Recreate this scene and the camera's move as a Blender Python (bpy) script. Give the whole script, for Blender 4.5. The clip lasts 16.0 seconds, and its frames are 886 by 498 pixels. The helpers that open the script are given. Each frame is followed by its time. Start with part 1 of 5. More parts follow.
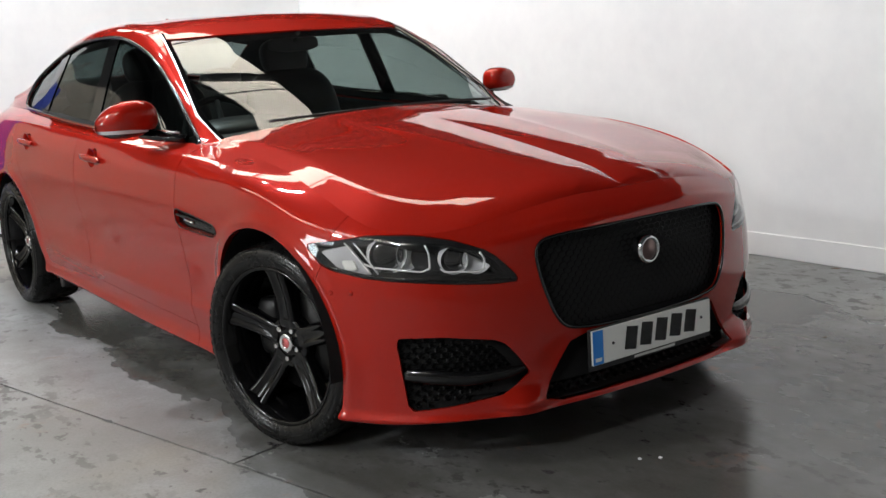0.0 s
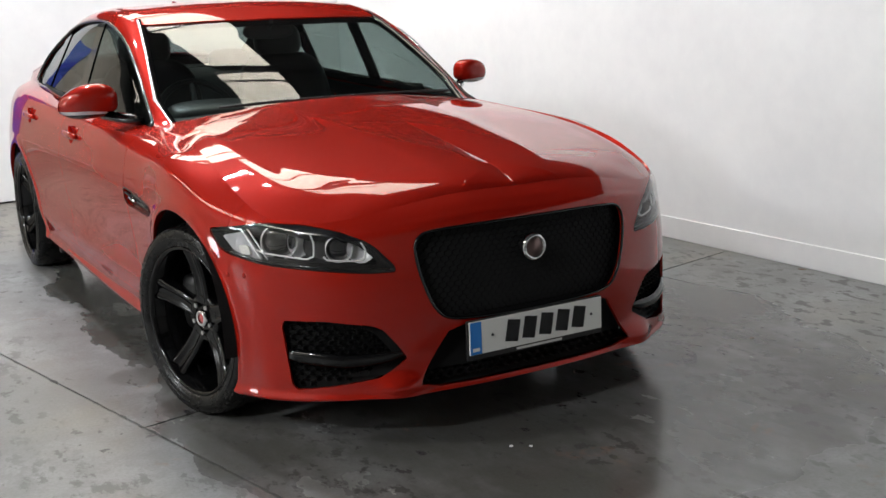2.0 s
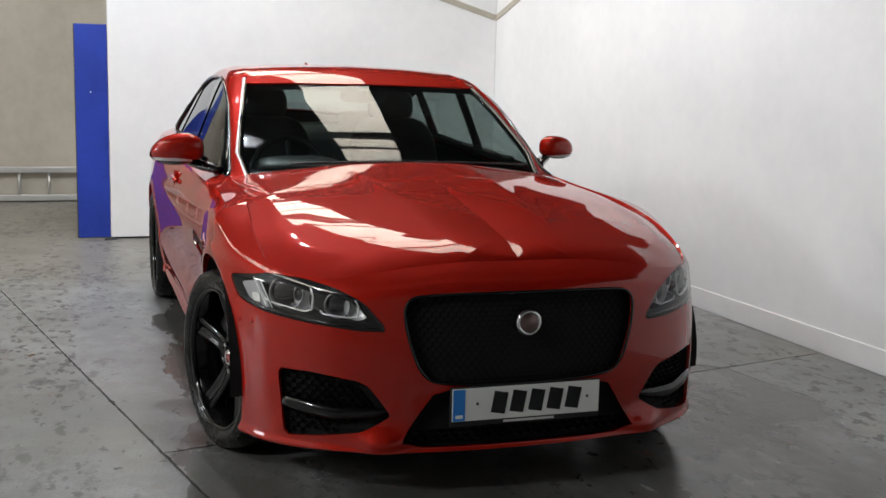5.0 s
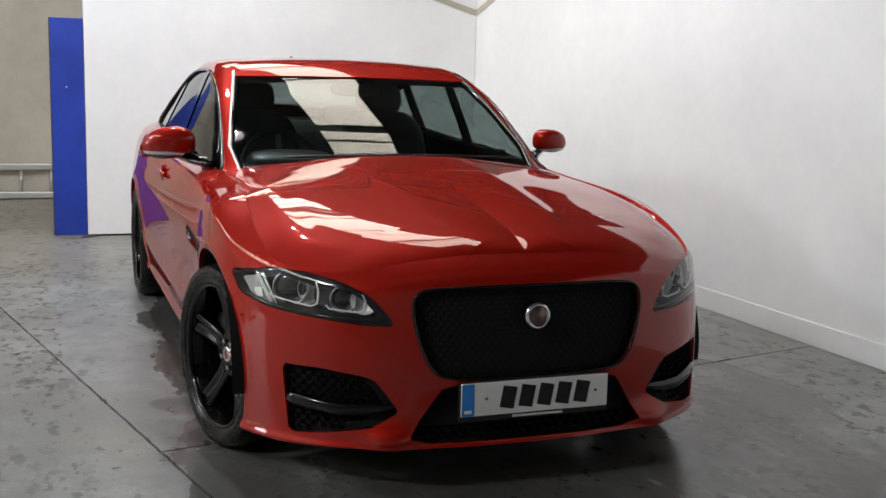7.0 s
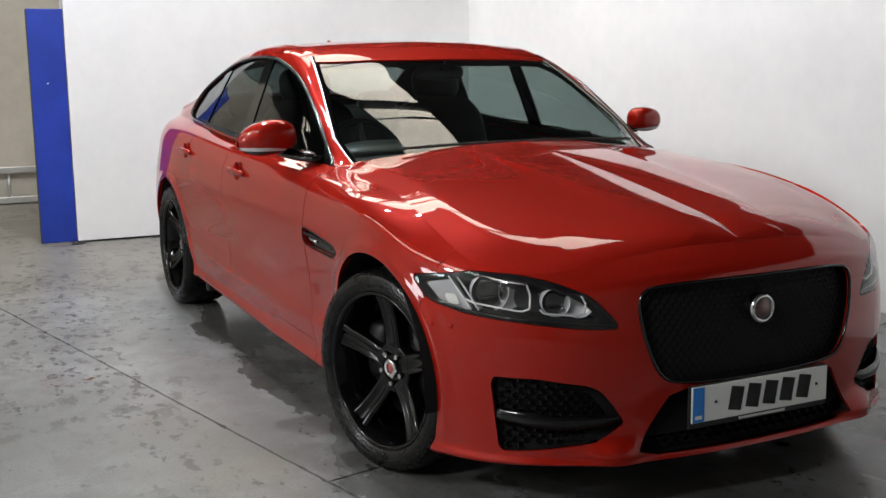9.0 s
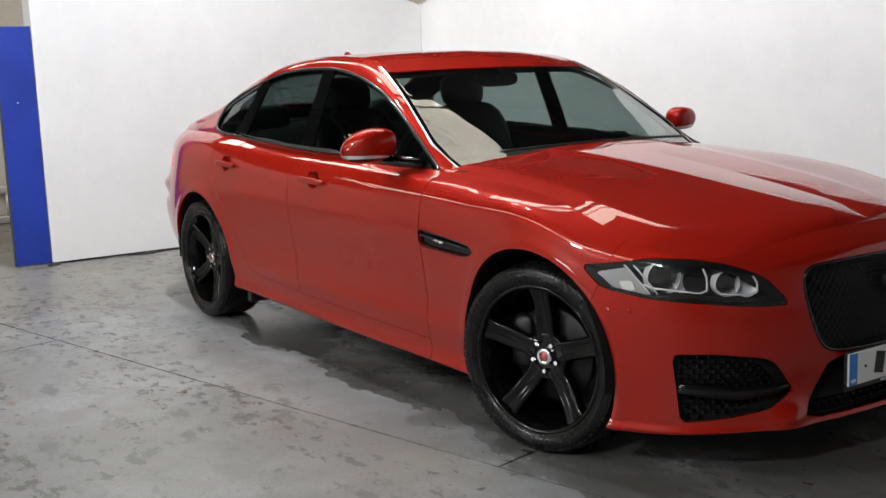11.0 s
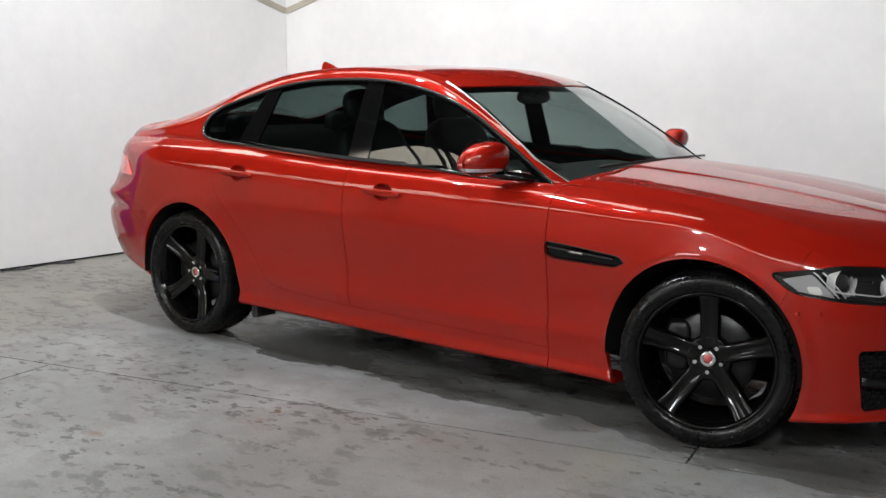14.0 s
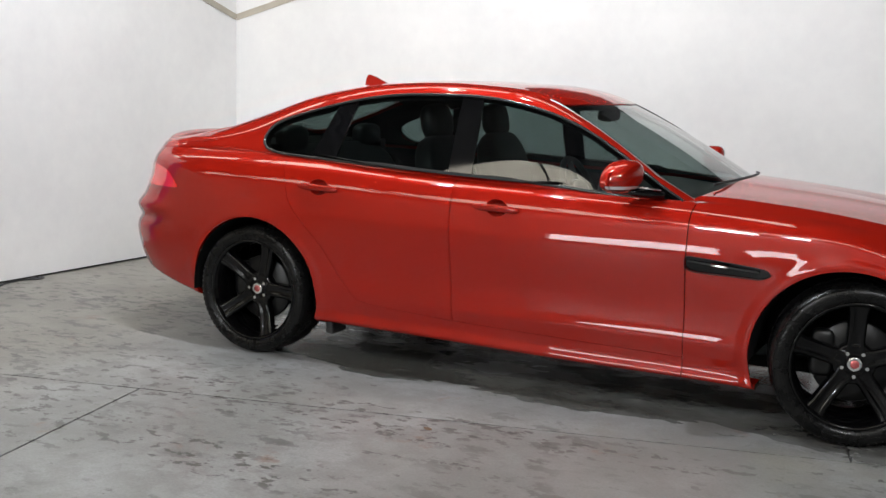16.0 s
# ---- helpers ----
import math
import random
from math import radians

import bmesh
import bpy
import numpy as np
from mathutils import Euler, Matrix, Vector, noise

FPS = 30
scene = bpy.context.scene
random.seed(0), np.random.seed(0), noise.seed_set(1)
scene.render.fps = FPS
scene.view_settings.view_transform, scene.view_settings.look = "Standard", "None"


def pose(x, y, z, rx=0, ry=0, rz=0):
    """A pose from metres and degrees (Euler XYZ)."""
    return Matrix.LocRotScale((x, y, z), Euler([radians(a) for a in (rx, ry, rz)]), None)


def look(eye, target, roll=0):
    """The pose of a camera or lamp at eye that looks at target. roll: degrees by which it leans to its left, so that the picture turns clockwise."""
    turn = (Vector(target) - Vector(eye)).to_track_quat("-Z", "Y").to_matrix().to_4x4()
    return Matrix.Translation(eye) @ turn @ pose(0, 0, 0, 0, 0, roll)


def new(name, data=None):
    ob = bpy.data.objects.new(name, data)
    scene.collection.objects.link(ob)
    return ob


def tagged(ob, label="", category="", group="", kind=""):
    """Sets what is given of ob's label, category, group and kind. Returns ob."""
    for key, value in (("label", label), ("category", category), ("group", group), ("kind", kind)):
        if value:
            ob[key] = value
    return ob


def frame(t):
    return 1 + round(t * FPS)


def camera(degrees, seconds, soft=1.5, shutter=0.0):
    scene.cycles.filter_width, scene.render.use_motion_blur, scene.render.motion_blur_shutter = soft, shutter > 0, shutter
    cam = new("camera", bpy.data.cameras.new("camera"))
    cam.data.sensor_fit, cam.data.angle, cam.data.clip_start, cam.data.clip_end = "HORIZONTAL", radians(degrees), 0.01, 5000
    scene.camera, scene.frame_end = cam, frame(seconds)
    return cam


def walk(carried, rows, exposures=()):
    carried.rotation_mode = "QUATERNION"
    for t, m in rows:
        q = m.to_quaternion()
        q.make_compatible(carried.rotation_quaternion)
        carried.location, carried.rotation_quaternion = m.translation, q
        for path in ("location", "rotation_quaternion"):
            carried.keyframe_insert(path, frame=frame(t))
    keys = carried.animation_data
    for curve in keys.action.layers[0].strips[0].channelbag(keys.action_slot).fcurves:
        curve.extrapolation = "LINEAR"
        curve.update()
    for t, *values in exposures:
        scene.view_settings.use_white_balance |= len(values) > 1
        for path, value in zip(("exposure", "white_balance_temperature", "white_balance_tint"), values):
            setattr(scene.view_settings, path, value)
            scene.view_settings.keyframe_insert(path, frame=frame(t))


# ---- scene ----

cam = camera(44.0, 16.0)
PATH = [
    (0, (3.132, -2.409, 1.276), (1.526, -1.279, 0.895), -3.8),
    (0.5, (3.117, -2.217, 1.251), (1.516, -1.097, 0.827), -4.1),
    (1, (3.2, -2.109, 1.271), (1.603, -0.986, 0.84), -3.4),
    (1.5, (3.559, -2.21, 1.32), (1.933, -1.121, 0.907), -3.3),
    (2, (3.625, -1.965, 1.333), (1.931, -0.988, 0.914), -2.3),
    (2.5, (3.66, -1.767, 1.339), (1.929, -0.856, 0.921), -1.5),
    (3, (3.65, -1.567, 1.34), (1.89, -0.7, 0.952), 1.2),
    (3.5, (3.677, -1.417, 1.353), (1.892, -0.605, 0.962), 1.5),
    (4, (3.812, -1.294, 1.363), (1.976, -0.608, 0.966), 0.9),
    (4.5, (3.96, -1.291, 1.375), (2.092, -0.652, 1.054), 1.0),
    (4.7, (4.002, -1.336, 1.361), (2.129, -0.703, 1.058), 1.2),
    (6.8, (4.027, -1.504, 1.33), (2.171, -0.817, 1.039), 1.9),
    (7, (3.919, -1.504, 1.323), (2.068, -0.807, 1.025), 1.4),
    (7.5, (3.732, -1.597, 1.34), (1.898, -0.863, 1.03), 0.9),
    (8, (3.54, -1.789, 1.33), (1.705, -1.061, 1.006), 0.8),
    (8.5, (3.378, -2.008, 1.344), (1.593, -1.166, 1.022), -0.1),
    (9, (3.233, -2.237, 1.308), (1.46, -1.37, 0.981), -0.7),
    (9.2, (3.182, -2.337, 1.322), (1.417, -1.456, 0.995), -1.4),
    (11.3, (2.852, -3.395, 1.323), (1.273, -2.206, 1.016), -1.2),
    (11.5, (2.807, -3.516, 1.305), (1.274, -2.267, 1.002), -0.6),
    (12, (2.691, -3.783, 1.336), (1.201, -2.486, 1.024), -1.5),
    (12.5, (2.438, -3.998, 1.333), (1.001, -2.644, 1.014), -1.2),
    (13, (2.198, -4.201, 1.351), (0.804, -2.8, 1.044), -0.8),
    (13.5, (1.959, -4.459, 1.378), (0.678, -2.953, 1.075), -0.1),
    (14, (1.709, -4.639, 1.362), (0.489, -3.084, 1.059), 0.3),
    (14.5, (1.388, -4.818, 1.389), (0.226, -3.218, 1.086), 0.3),
    (15, (1.113, -5.089, 1.383), (0.087, -3.398, 1.083), 0.8),
    (15.5, (0.83, -5.328, 1.379), (-0.127, -3.596, 1.088), 1.2),
    (16, (0.473, -5.491, 1.391), (-0.42, -3.725, 1.104), 1.5),
]
EXPOSURES = ((0.0, 0.06), (1.0, 0.15), (2.0, 0.11), (3.0, -0.18), (3.8, -0.10), (4.5, -0.22), (7.0, -0.22), (9.0, -0.16), (12.0, -0.10), (13.0, -0.19), (14.5, -0.14), (16.0, -0.20))
walk(cam, [(t, look(eye, target, roll)) for t, eye, target, roll in PATH], exposures=EXPOSURES)

# ---- light ----
world = bpy.data.worlds.new("world")
scene.world = world
world.use_nodes = True
world.node_tree.nodes["Background"].inputs[0].default_value = (0.5, 0.55, 0.6, 1)
world.node_tree.nodes["Background"].inputs[1].default_value = 0.05
scene.view_settings.exposure = 0.0


# ---- materials ----
def material(name, colour=(0.5, 0.5, 0.5), rough=0.5, metal=0.0, coat=0.0, emit=None, power=0.0, spec=0.5):
    m = bpy.data.materials.new(name)
    m.use_nodes = True
    b = m.node_tree.nodes["Principled BSDF"]
    b.inputs["Base Color"].default_value = (*colour, 1)
    b.inputs["Roughness"].default_value = rough
    b.inputs["Metallic"].default_value = metal
    b.inputs["Coat Weight"].default_value = coat
    b.inputs["Coat Roughness"].default_value = 0.02
    b.inputs["Specular IOR Level"].default_value = spec
    if emit:
        b.inputs["Emission Color"].default_value = (*emit, 1)
        b.inputs["Emission Strength"].default_value = power
    return m


def node(m, kind, **values):
    n = m.node_tree.nodes.new(kind)
    for key, value in values.items():
        n.inputs[key].default_value = value
    return n


def link(m, a, b):
    m.node_tree.links.new(a, b)


def mottle(m, low, high, scale, detail=6.0, spots=None, bump=0.0, rough=None):
    """Two scales of noise between two colours, with optional roughness range and relief."""
    b = m.node_tree.nodes["Principled BSDF"]
    co = m.node_tree.nodes.new("ShaderNodeTexCoord")
    n1 = node(m, "ShaderNodeTexNoise", Scale=scale, Detail=detail, Roughness=0.6)
    n2 = node(m, "ShaderNodeTexNoise", Scale=scale * 9, Detail=4.0, Roughness=0.6)
    add = m.node_tree.nodes.new("ShaderNodeMath")
    add.operation = "MULTIPLY_ADD"
    add.inputs[1].default_value = 0.35
    ramp = m.node_tree.nodes.new("ShaderNodeValToRGB")
    ramp.color_ramp.elements[0].position, ramp.color_ramp.elements[1].position = 0.5, 0.85
    ramp.color_ramp.elements[0].color, ramp.color_ramp.elements[1].color = (*low, 1), (*high, 1)
    link(m, co.outputs["Object"], n1.inputs["Vector"])
    link(m, co.outputs["Object"], n2.inputs["Vector"])
    link(m, n2.outputs["Fac"], add.inputs[0])
    link(m, n1.outputs["Fac"], add.inputs[2])
    link(m, add.outputs[0], ramp.inputs[0])
    link(m, ramp.outputs[0], b.inputs["Base Color"])
    if rough:
        mr = node(m, "ShaderNodeMapRange")
        mr.inputs[1].default_value, mr.inputs[2].default_value = 0.5, 0.85
        mr.inputs[3].default_value, mr.inputs[4].default_value = rough
        link(m, add.outputs[0], mr.inputs[0])
        link(m, mr.outputs[0], b.inputs["Roughness"])
    if bump:
        bp = node(m, "ShaderNodeBump", Strength=bump, Distance=0.004)
        link(m, n2.outputs["Fac"], bp.inputs["Height"])
        link(m, bp.outputs[0], b.inputs["Normal"])
    return m


def glass(name, tint, gain=1.0):
    """Thin glass: tinted see-through with a Fresnel gloss."""
    m = bpy.data.materials.new(name)
    m.use_nodes = True
    nt = m.node_tree
    nt.nodes.remove(nt.nodes["Principled BSDF"])
    tr, gl, mix = (nt.nodes.new(k) for k in ("ShaderNodeBsdfTransparent", "ShaderNodeBsdfGlossy", "ShaderNodeMixShader"))
    fr = node(m, "ShaderNodeLayerWeight", Blend=0.5)
    power = nt.nodes.new("ShaderNodeMath")
    power.operation = "POWER"
    power.inputs[1].default_value = 5.0
    mul = nt.nodes.new("ShaderNodeMath")
    mul.operation, mul.use_clamp = "MULTIPLY_ADD", True
    mul.inputs[1].default_value = 0.92 * gain
    mul.inputs[2].default_value = 0.05 * gain
    tr.inputs[0].default_value = (*tint, 1)
    gl.inputs["Roughness"].default_value = 0.01
    link(m, fr.outputs["Facing"], power.inputs[0])
    link(m, power.outputs[0], mul.inputs[0])
    link(m, mul.outputs[0], mix.inputs[0])
    link(m, tr.outputs[0], mix.inputs[1])
    link(m, gl.outputs[0], mix.inputs[2])
    link(m, mix.outputs[0], nt.nodes["Material Output"].inputs[0])
    return m


def concrete():
    """Grey floor paint: cloudy tone, damp glossier stains, car shadow painted dark, small dark flecks, fine grain."""
    m = material("grey_floor_paint", (0.28, 0.28, 0.275), 0.45, spec=0.36)
    b = m.node_tree.nodes["Principled BSDF"]
    co = m.node_tree.nodes.new("ShaderNodeNewGeometry")

    def noise_at(scale, detail=6.0, rough=0.6, off=0.0, squash=1.0):
        mp = m.node_tree.nodes.new("ShaderNodeMapping")
        mp.inputs["Location"].default_value = (off, off * 1.7, 0)
        mp.inputs["Rotation"].default_value = (0, 0, 0.21)
        mp.inputs["Scale"].default_value = (1.0 / squash, 1.0, 1.0)
        n = node(m, "ShaderNodeTexNoise", Scale=scale, Detail=detail, Roughness=rough)
        link(m, co.outputs["Position"], mp.inputs[0])
        link(m, mp.outputs[0], n.inputs["Vector"])
        return n.outputs["Fac"]

    def step(fac, lo, hi, a=0.0, c=1.0):
        r = m.node_tree.nodes.new("ShaderNodeMapRange")
        r.interpolation_type = "SMOOTHSTEP"
        for k, v in zip((1, 2, 3, 4), (lo, hi, a, c)):
            r.inputs[k].default_value = v
        link(m, fac, r.inputs[0])
        return r.outputs[0]

    def mixed(fac, one, two):
        x = m.node_tree.nodes.new("ShaderNodeMix")
        x.data_type = "RGBA"
        link(m, fac, x.inputs[0])
        for sock, v in ((6, one), (7, two)):
            if isinstance(v, tuple):
                x.inputs[sock].default_value = (*v, 1)
            else:
                link(m, v, x.inputs[sock])
        return x.outputs[2]

    def times(a, c):
        x = m.node_tree.nodes.new("ShaderNodeMath")
        x.operation = "MULTIPLY"
        link(m, a, x.inputs[0])
        link(m, c, x.inputs[1])
        return x.outputs[0]

    # washed zone round the car; its dark arc also paints the car's shadow
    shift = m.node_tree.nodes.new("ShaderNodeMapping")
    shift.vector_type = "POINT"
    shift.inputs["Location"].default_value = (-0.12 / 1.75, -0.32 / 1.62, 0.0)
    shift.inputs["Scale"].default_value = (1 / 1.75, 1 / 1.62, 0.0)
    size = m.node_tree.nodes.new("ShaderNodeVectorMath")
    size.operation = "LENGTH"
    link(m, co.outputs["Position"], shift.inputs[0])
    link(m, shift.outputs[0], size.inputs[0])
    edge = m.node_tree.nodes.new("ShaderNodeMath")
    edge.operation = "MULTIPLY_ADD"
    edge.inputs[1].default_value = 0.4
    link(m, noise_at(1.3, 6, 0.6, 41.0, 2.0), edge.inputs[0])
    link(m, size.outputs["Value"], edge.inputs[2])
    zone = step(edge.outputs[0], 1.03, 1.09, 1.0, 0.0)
    # and a strip under the sill: the car's shadow as dark colour, with damp gloss
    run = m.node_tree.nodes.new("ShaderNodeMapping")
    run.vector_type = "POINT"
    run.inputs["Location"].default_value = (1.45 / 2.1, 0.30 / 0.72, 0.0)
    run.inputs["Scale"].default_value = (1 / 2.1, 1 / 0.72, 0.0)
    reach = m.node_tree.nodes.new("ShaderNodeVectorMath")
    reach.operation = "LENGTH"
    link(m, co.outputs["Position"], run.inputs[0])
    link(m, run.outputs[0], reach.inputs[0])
    shade_edge = m.node_tree.nodes.new("ShaderNodeMath")
    shade_edge.operation = "MULTIPLY_ADD"
    shade_edge.inputs[1].default_value = 1.1
    link(m, noise_at(2.6, 7, 0.62, 83.0, 2.2), shade_edge.inputs[0])
    link(m, reach.outputs["Value"], shade_edge.inputs[2])
    under = step(shade_edge.outputs[0], 1.47, 1.56, 1.0, 0.0)
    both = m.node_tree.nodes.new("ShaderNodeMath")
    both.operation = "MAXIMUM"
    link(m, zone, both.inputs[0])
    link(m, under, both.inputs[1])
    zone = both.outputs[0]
    cloud = mixed(step(noise_at(0.9, 7), 0.33, 0.66), (0.175, 0.178, 0.173), (0.275, 0.28, 0.283))
    fine = mixed(step(noise_at(5.0, 8, 0.7, 5.0), 0.42, 0.60, 0.0, 0.65), cloud, (0.16, 0.16, 0.155))
    warm = mixed(step(noise_at(0.9, 5, 0.6, 7.0), 0.55, 0.75, 0.0, 0.6), fine, (0.22, 0.205, 0.165))
    # bare, browner concrete towards the back
    apart = m.node_tree.nodes.new("ShaderNodeSeparateXYZ")
    link(m, co.outputs["Position"], apart.inputs[0])
    back = m.node_tree.nodes.new("ShaderNodeMath")
    back.operation = "MULTIPLY_ADD"
    back.inputs[1].default_value = 1.8
    link(m, noise_at(0.8, 6, 0.6, 91.0), back.inputs[0])
    link(m, apart.outputs[0], back.inputs[2])
    bare = step(back.outputs[0], -3.2, -1.9, 0.75, 0.0)
    warm = mixed(bare, warm, mixed(step(noise_at(1.4, 7, 0.65, 97.0), 0.35, 0.65), (0.185, 0.172, 0.145), (0.285, 0.27, 0.235)))
    # damp patches and the painted car shadow share this one dark tone
    damp_shade = times(zone, step(noise_at(1.9, 8, 0.62, 3.0, 1.8), 0.36, 0.60, 0.45, 1.0))
    wet_shaded = mixed(damp_shade, warm, (0.080, 0.079, 0.071))
    spots = times(step(noise_at(0.75, 4, 0.55, 31.0), 0.45, 0.58), step(noise_at(8.5, 8, 0.68, 3.0, 1.7), 0.53, 0.58, 0.0, 0.8))
    spotted = mixed(spots, wet_shaded, (0.085, 0.085, 0.082))
    trail = times(step(noise_at(1.6, 3, 0.5, 53.0, 9.0), 0.46, 0.56), step(noise_at(15.0, 4, 0.6, 17.0, 1.5), 0.55, 0.61))
    marked = mixed(trail, spotted, (0.07, 0.066, 0.064))
    fleck = times(step(noise_at(13.0, 5, 0.62, 11.0, 1.6), 0.60, 0.65), step(noise_at(1.2, 3, 0.5, 19.0), 0.44, 0.58))
    tone = mixed(fleck, marked, (0.05, 0.045, 0.045))
    rust = times(step(noise_at(3.2, 5, 0.6, 61.0), 0.62, 0.70, 0.0, 0.6), step(noise_at(20.0, 4, 0.6, 67.0), 0.40, 0.55))
    tone = mixed(rust, tone, (0.19, 0.115, 0.085))
    olive = step(noise_at(1.1, 6, 0.65, 71.0), 0.60, 0.72, 0.0, 0.5)
    tone = mixed(olive, tone, (0.15, 0.145, 0.10))
    grain = mixed(step(noise_at(90.0, 3), 0.35, 0.7, 0.0, 0.3), tone, (0.10, 0.10, 0.10))
    link(m, grain, b.inputs["Base Color"])
    link(m, step(damp_shade, 0.0, 1.0, 0.40, 0.14), b.inputs["Roughness"])
    bp = node(m, "ShaderNodeBump", Strength=0.2, Distance=0.003)
    link(m, noise_at(30.0, 5), bp.inputs["Height"])
    link(m, bp.outputs[0], b.inputs["Normal"])
    return m


PAINT = material("red_metallic_paint", (0.312, 0.0092, 0.0036), 0.50, 0.28, 1.0, spec=0.0)
BLACK = material("gloss_black", (0.003, 0.003, 0.0033), 0.05, spec=0.5)
SATIN = material("black_plastic", (0.012, 0.012, 0.013), 0.5)
DARK = material("dark_lining", (0.006, 0.006, 0.006), 0.8, spec=0.2)
CHROME = material("chrome", (0.75, 0.75, 0.76), 0.08, 1.0)
RUBBER = mottle(material("tyre_rubber", (0.01, 0.01, 0.01), 0.5, spec=0.22), (0.002, 0.002, 0.002), (0.006, 0.006, 0.006), 14, rough=(0.2, 0.38))
WHITE_PLATE = material("plate_white", (0.72, 0.72, 0.68), 0.35)
BLUE_PLATE = material("plate_blue", (0.02, 0.2, 0.6), 0.35)
RED_LAMP = material("red_lamp_lens", (0.75, 0.02, 0.015), 0.1, 0, 1.0)
TRIM_METAL = material("satin_bright_trim", (0.44, 0.44, 0.44), 0.52, 1.0)
BEAD = material("dark_satin_trim", (0.05, 0.05, 0.05), 0.16, 0.5)
WHEEL_BLACK = material("wheel_gloss_black", (0.002, 0.002, 0.0022), 0.08, spec=0.28)
STEEL = material("brake_steel", (0.024, 0.024, 0.024), 0.34, 0.8)
SEAT = mottle(material("dark_leather", (0.02, 0.02, 0.02), 0.5), (0.006, 0.006, 0.0065), (0.014, 0.014, 0.014), 8)
GREY = material("dark_grey_plastic", (0.10, 0.105, 0.11), 0.6)
SCREEN_GLASS = glass("windscreen_glass", (0.74, 0.82, 0.80), 1.3)
SIDE_GLASS = glass("side_glass", (0.27, 0.33, 0.32), 1.0)
LENS = glass("lamp_cover", (0.95, 0.95, 0.95), 1.2)
WALL = mottle(material("white_wall_paint", (0.8, 0.8, 0.8), 0.75), (0.695, 0.695, 0.70), (0.765, 0.765, 0.762), 1.2, bump=0.05)
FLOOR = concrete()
BEIGE = mottle(material("beige_wall", (0.5, 0.46, 0.38), 0.85), (0.36, 0.33, 0.27), (0.46, 0.42, 0.36), 0.8)
DULL = mottle(material("dull_cladding", (0.3, 0.28, 0.26), 0.8), (0.28, 0.27, 0.25), (0.40, 0.38, 0.35), 0.8)
BLUE = mottle(material("blue_cladding", (0.01, 0.035, 0.3), 0.45), (0.008, 0.03, 0.26), (0.014, 0.045, 0.36), 3)
ROOF = mottle(material("roof_sheet", (0.10, 0.10, 0.10), 0.7), (0.075, 0.075, 0.076), (0.125, 0.125, 0.125), 0.6)
BEAM = material("dark_steel", (0.05, 0.05, 0.055), 0.6)
ALU = material("ladder_aluminium", (0.55, 0.55, 0.53), 0.4, 0.8)


def roof_light_sheet():
    """Translucent corrugated sheet, weathered in patches, with daylight behind it."""
    m = material("translucent_sheet", (0.8, 0.78, 0.7), 0.6, emit=(1.0, 0.92, 0.78), power=6.5)
    b = m.node_tree.nodes["Principled BSDF"]
    co = m.node_tree.nodes.new("ShaderNodeTexCoord")
    mp = m.node_tree.nodes.new("ShaderNodeMapping")
    mp.inputs["Scale"].default_value = (0.35, 1.0, 1.0)
    patch = node(m, "ShaderNodeTexNoise", Scale=5.0, Detail=5.0, Roughness=0.65)
    wave = node(m, "ShaderNodeTexWave", Scale=4.2, Distortion=0.6, Detail=1.0)
    wave.bands_direction = "Y"
    add = m.node_tree.nodes.new("ShaderNodeMath")
    add.operation = "MULTIPLY_ADD"
    add.inputs[1].default_value = 0.35
    ramp = m.node_tree.nodes.new("ShaderNodeMapRange")
    for k, v in zip((1, 2, 3, 4), (0.25, 1.0, 4.6, 8.2)):
        ramp.inputs[k].default_value = v
    link(m, co.outputs["Object"], mp.inputs[0])
    link(m, mp.outputs[0], patch.inputs["Vector"])
    link(m, co.outputs["Object"], wave.inputs["Vector"])
    link(m, wave.outputs["Fac"], add.inputs[0])
    link(m, patch.outputs["Fac"], add.inputs[2])
    link(m, add.outputs[0], ramp.inputs[0])
    link(m, ramp.outputs[0], b.inputs["Emission Strength"])
    return m


SKYLIGHT = roof_light_sheet()


# ---- mesh helpers ----
def mesh_object(name, verts, faces, mat, parent=None, label="", smooth=True):
    me = bpy.data.meshes.new(name)
    me.from_pydata([tuple(map(float, v)) for v in verts], [], [tuple(map(int, f)) for f in faces])
    if smooth:
        me.polygons.foreach_set("use_smooth", [True] * len(me.polygons))
    me.materials.append(mat)
    me.update()
    ob = new(name, me)
    if parent:
        ob.parent = parent
    if label:
        ob["label"] = label
    return ob


def part(name, bm, mat, parent, label="", smooth=False):
    me = bpy.data.meshes.new(name)
    bm.to_mesh(me)
    bm.free()
    if smooth:
        me.polygons.foreach_set("use_smooth", [True] * len(me.polygons))
    me.materials.append(mat)
    ob = new(name, me)
    if parent:
        ob.parent = parent
    if label:
        ob["label"] = label
    return ob


def box(bm, lo, hi, m=None, bevel=0.0):
    lo, hi = Vector(lo), Vector(hi)
    got = bmesh.ops.create_cube(bm, size=1.0, matrix=Matrix.LocRotScale((lo + hi) / 2, None, hi - lo))
    vs = got["verts"]
    if bevel:
        es = list({e for v in vs for e in v.link_edges})
        r = bmesh.ops.bevel(bm, geom=es, offset=bevel, segments=2, affect="EDGES", profile=0.5)
        vs = list({v for v in r["verts"]} | {v for v in vs if v.is_valid})
    if m is not None:
        bmesh.ops.transform(bm, matrix=m, verts=vs)
    return vs


def boxed(name, lo, hi, mat, parent=None, label="", bevel=0.0, m=None):
    bm = bmesh.new()
    box(bm, lo, hi, m, bevel)
    return part(name, bm, mat, parent, label)


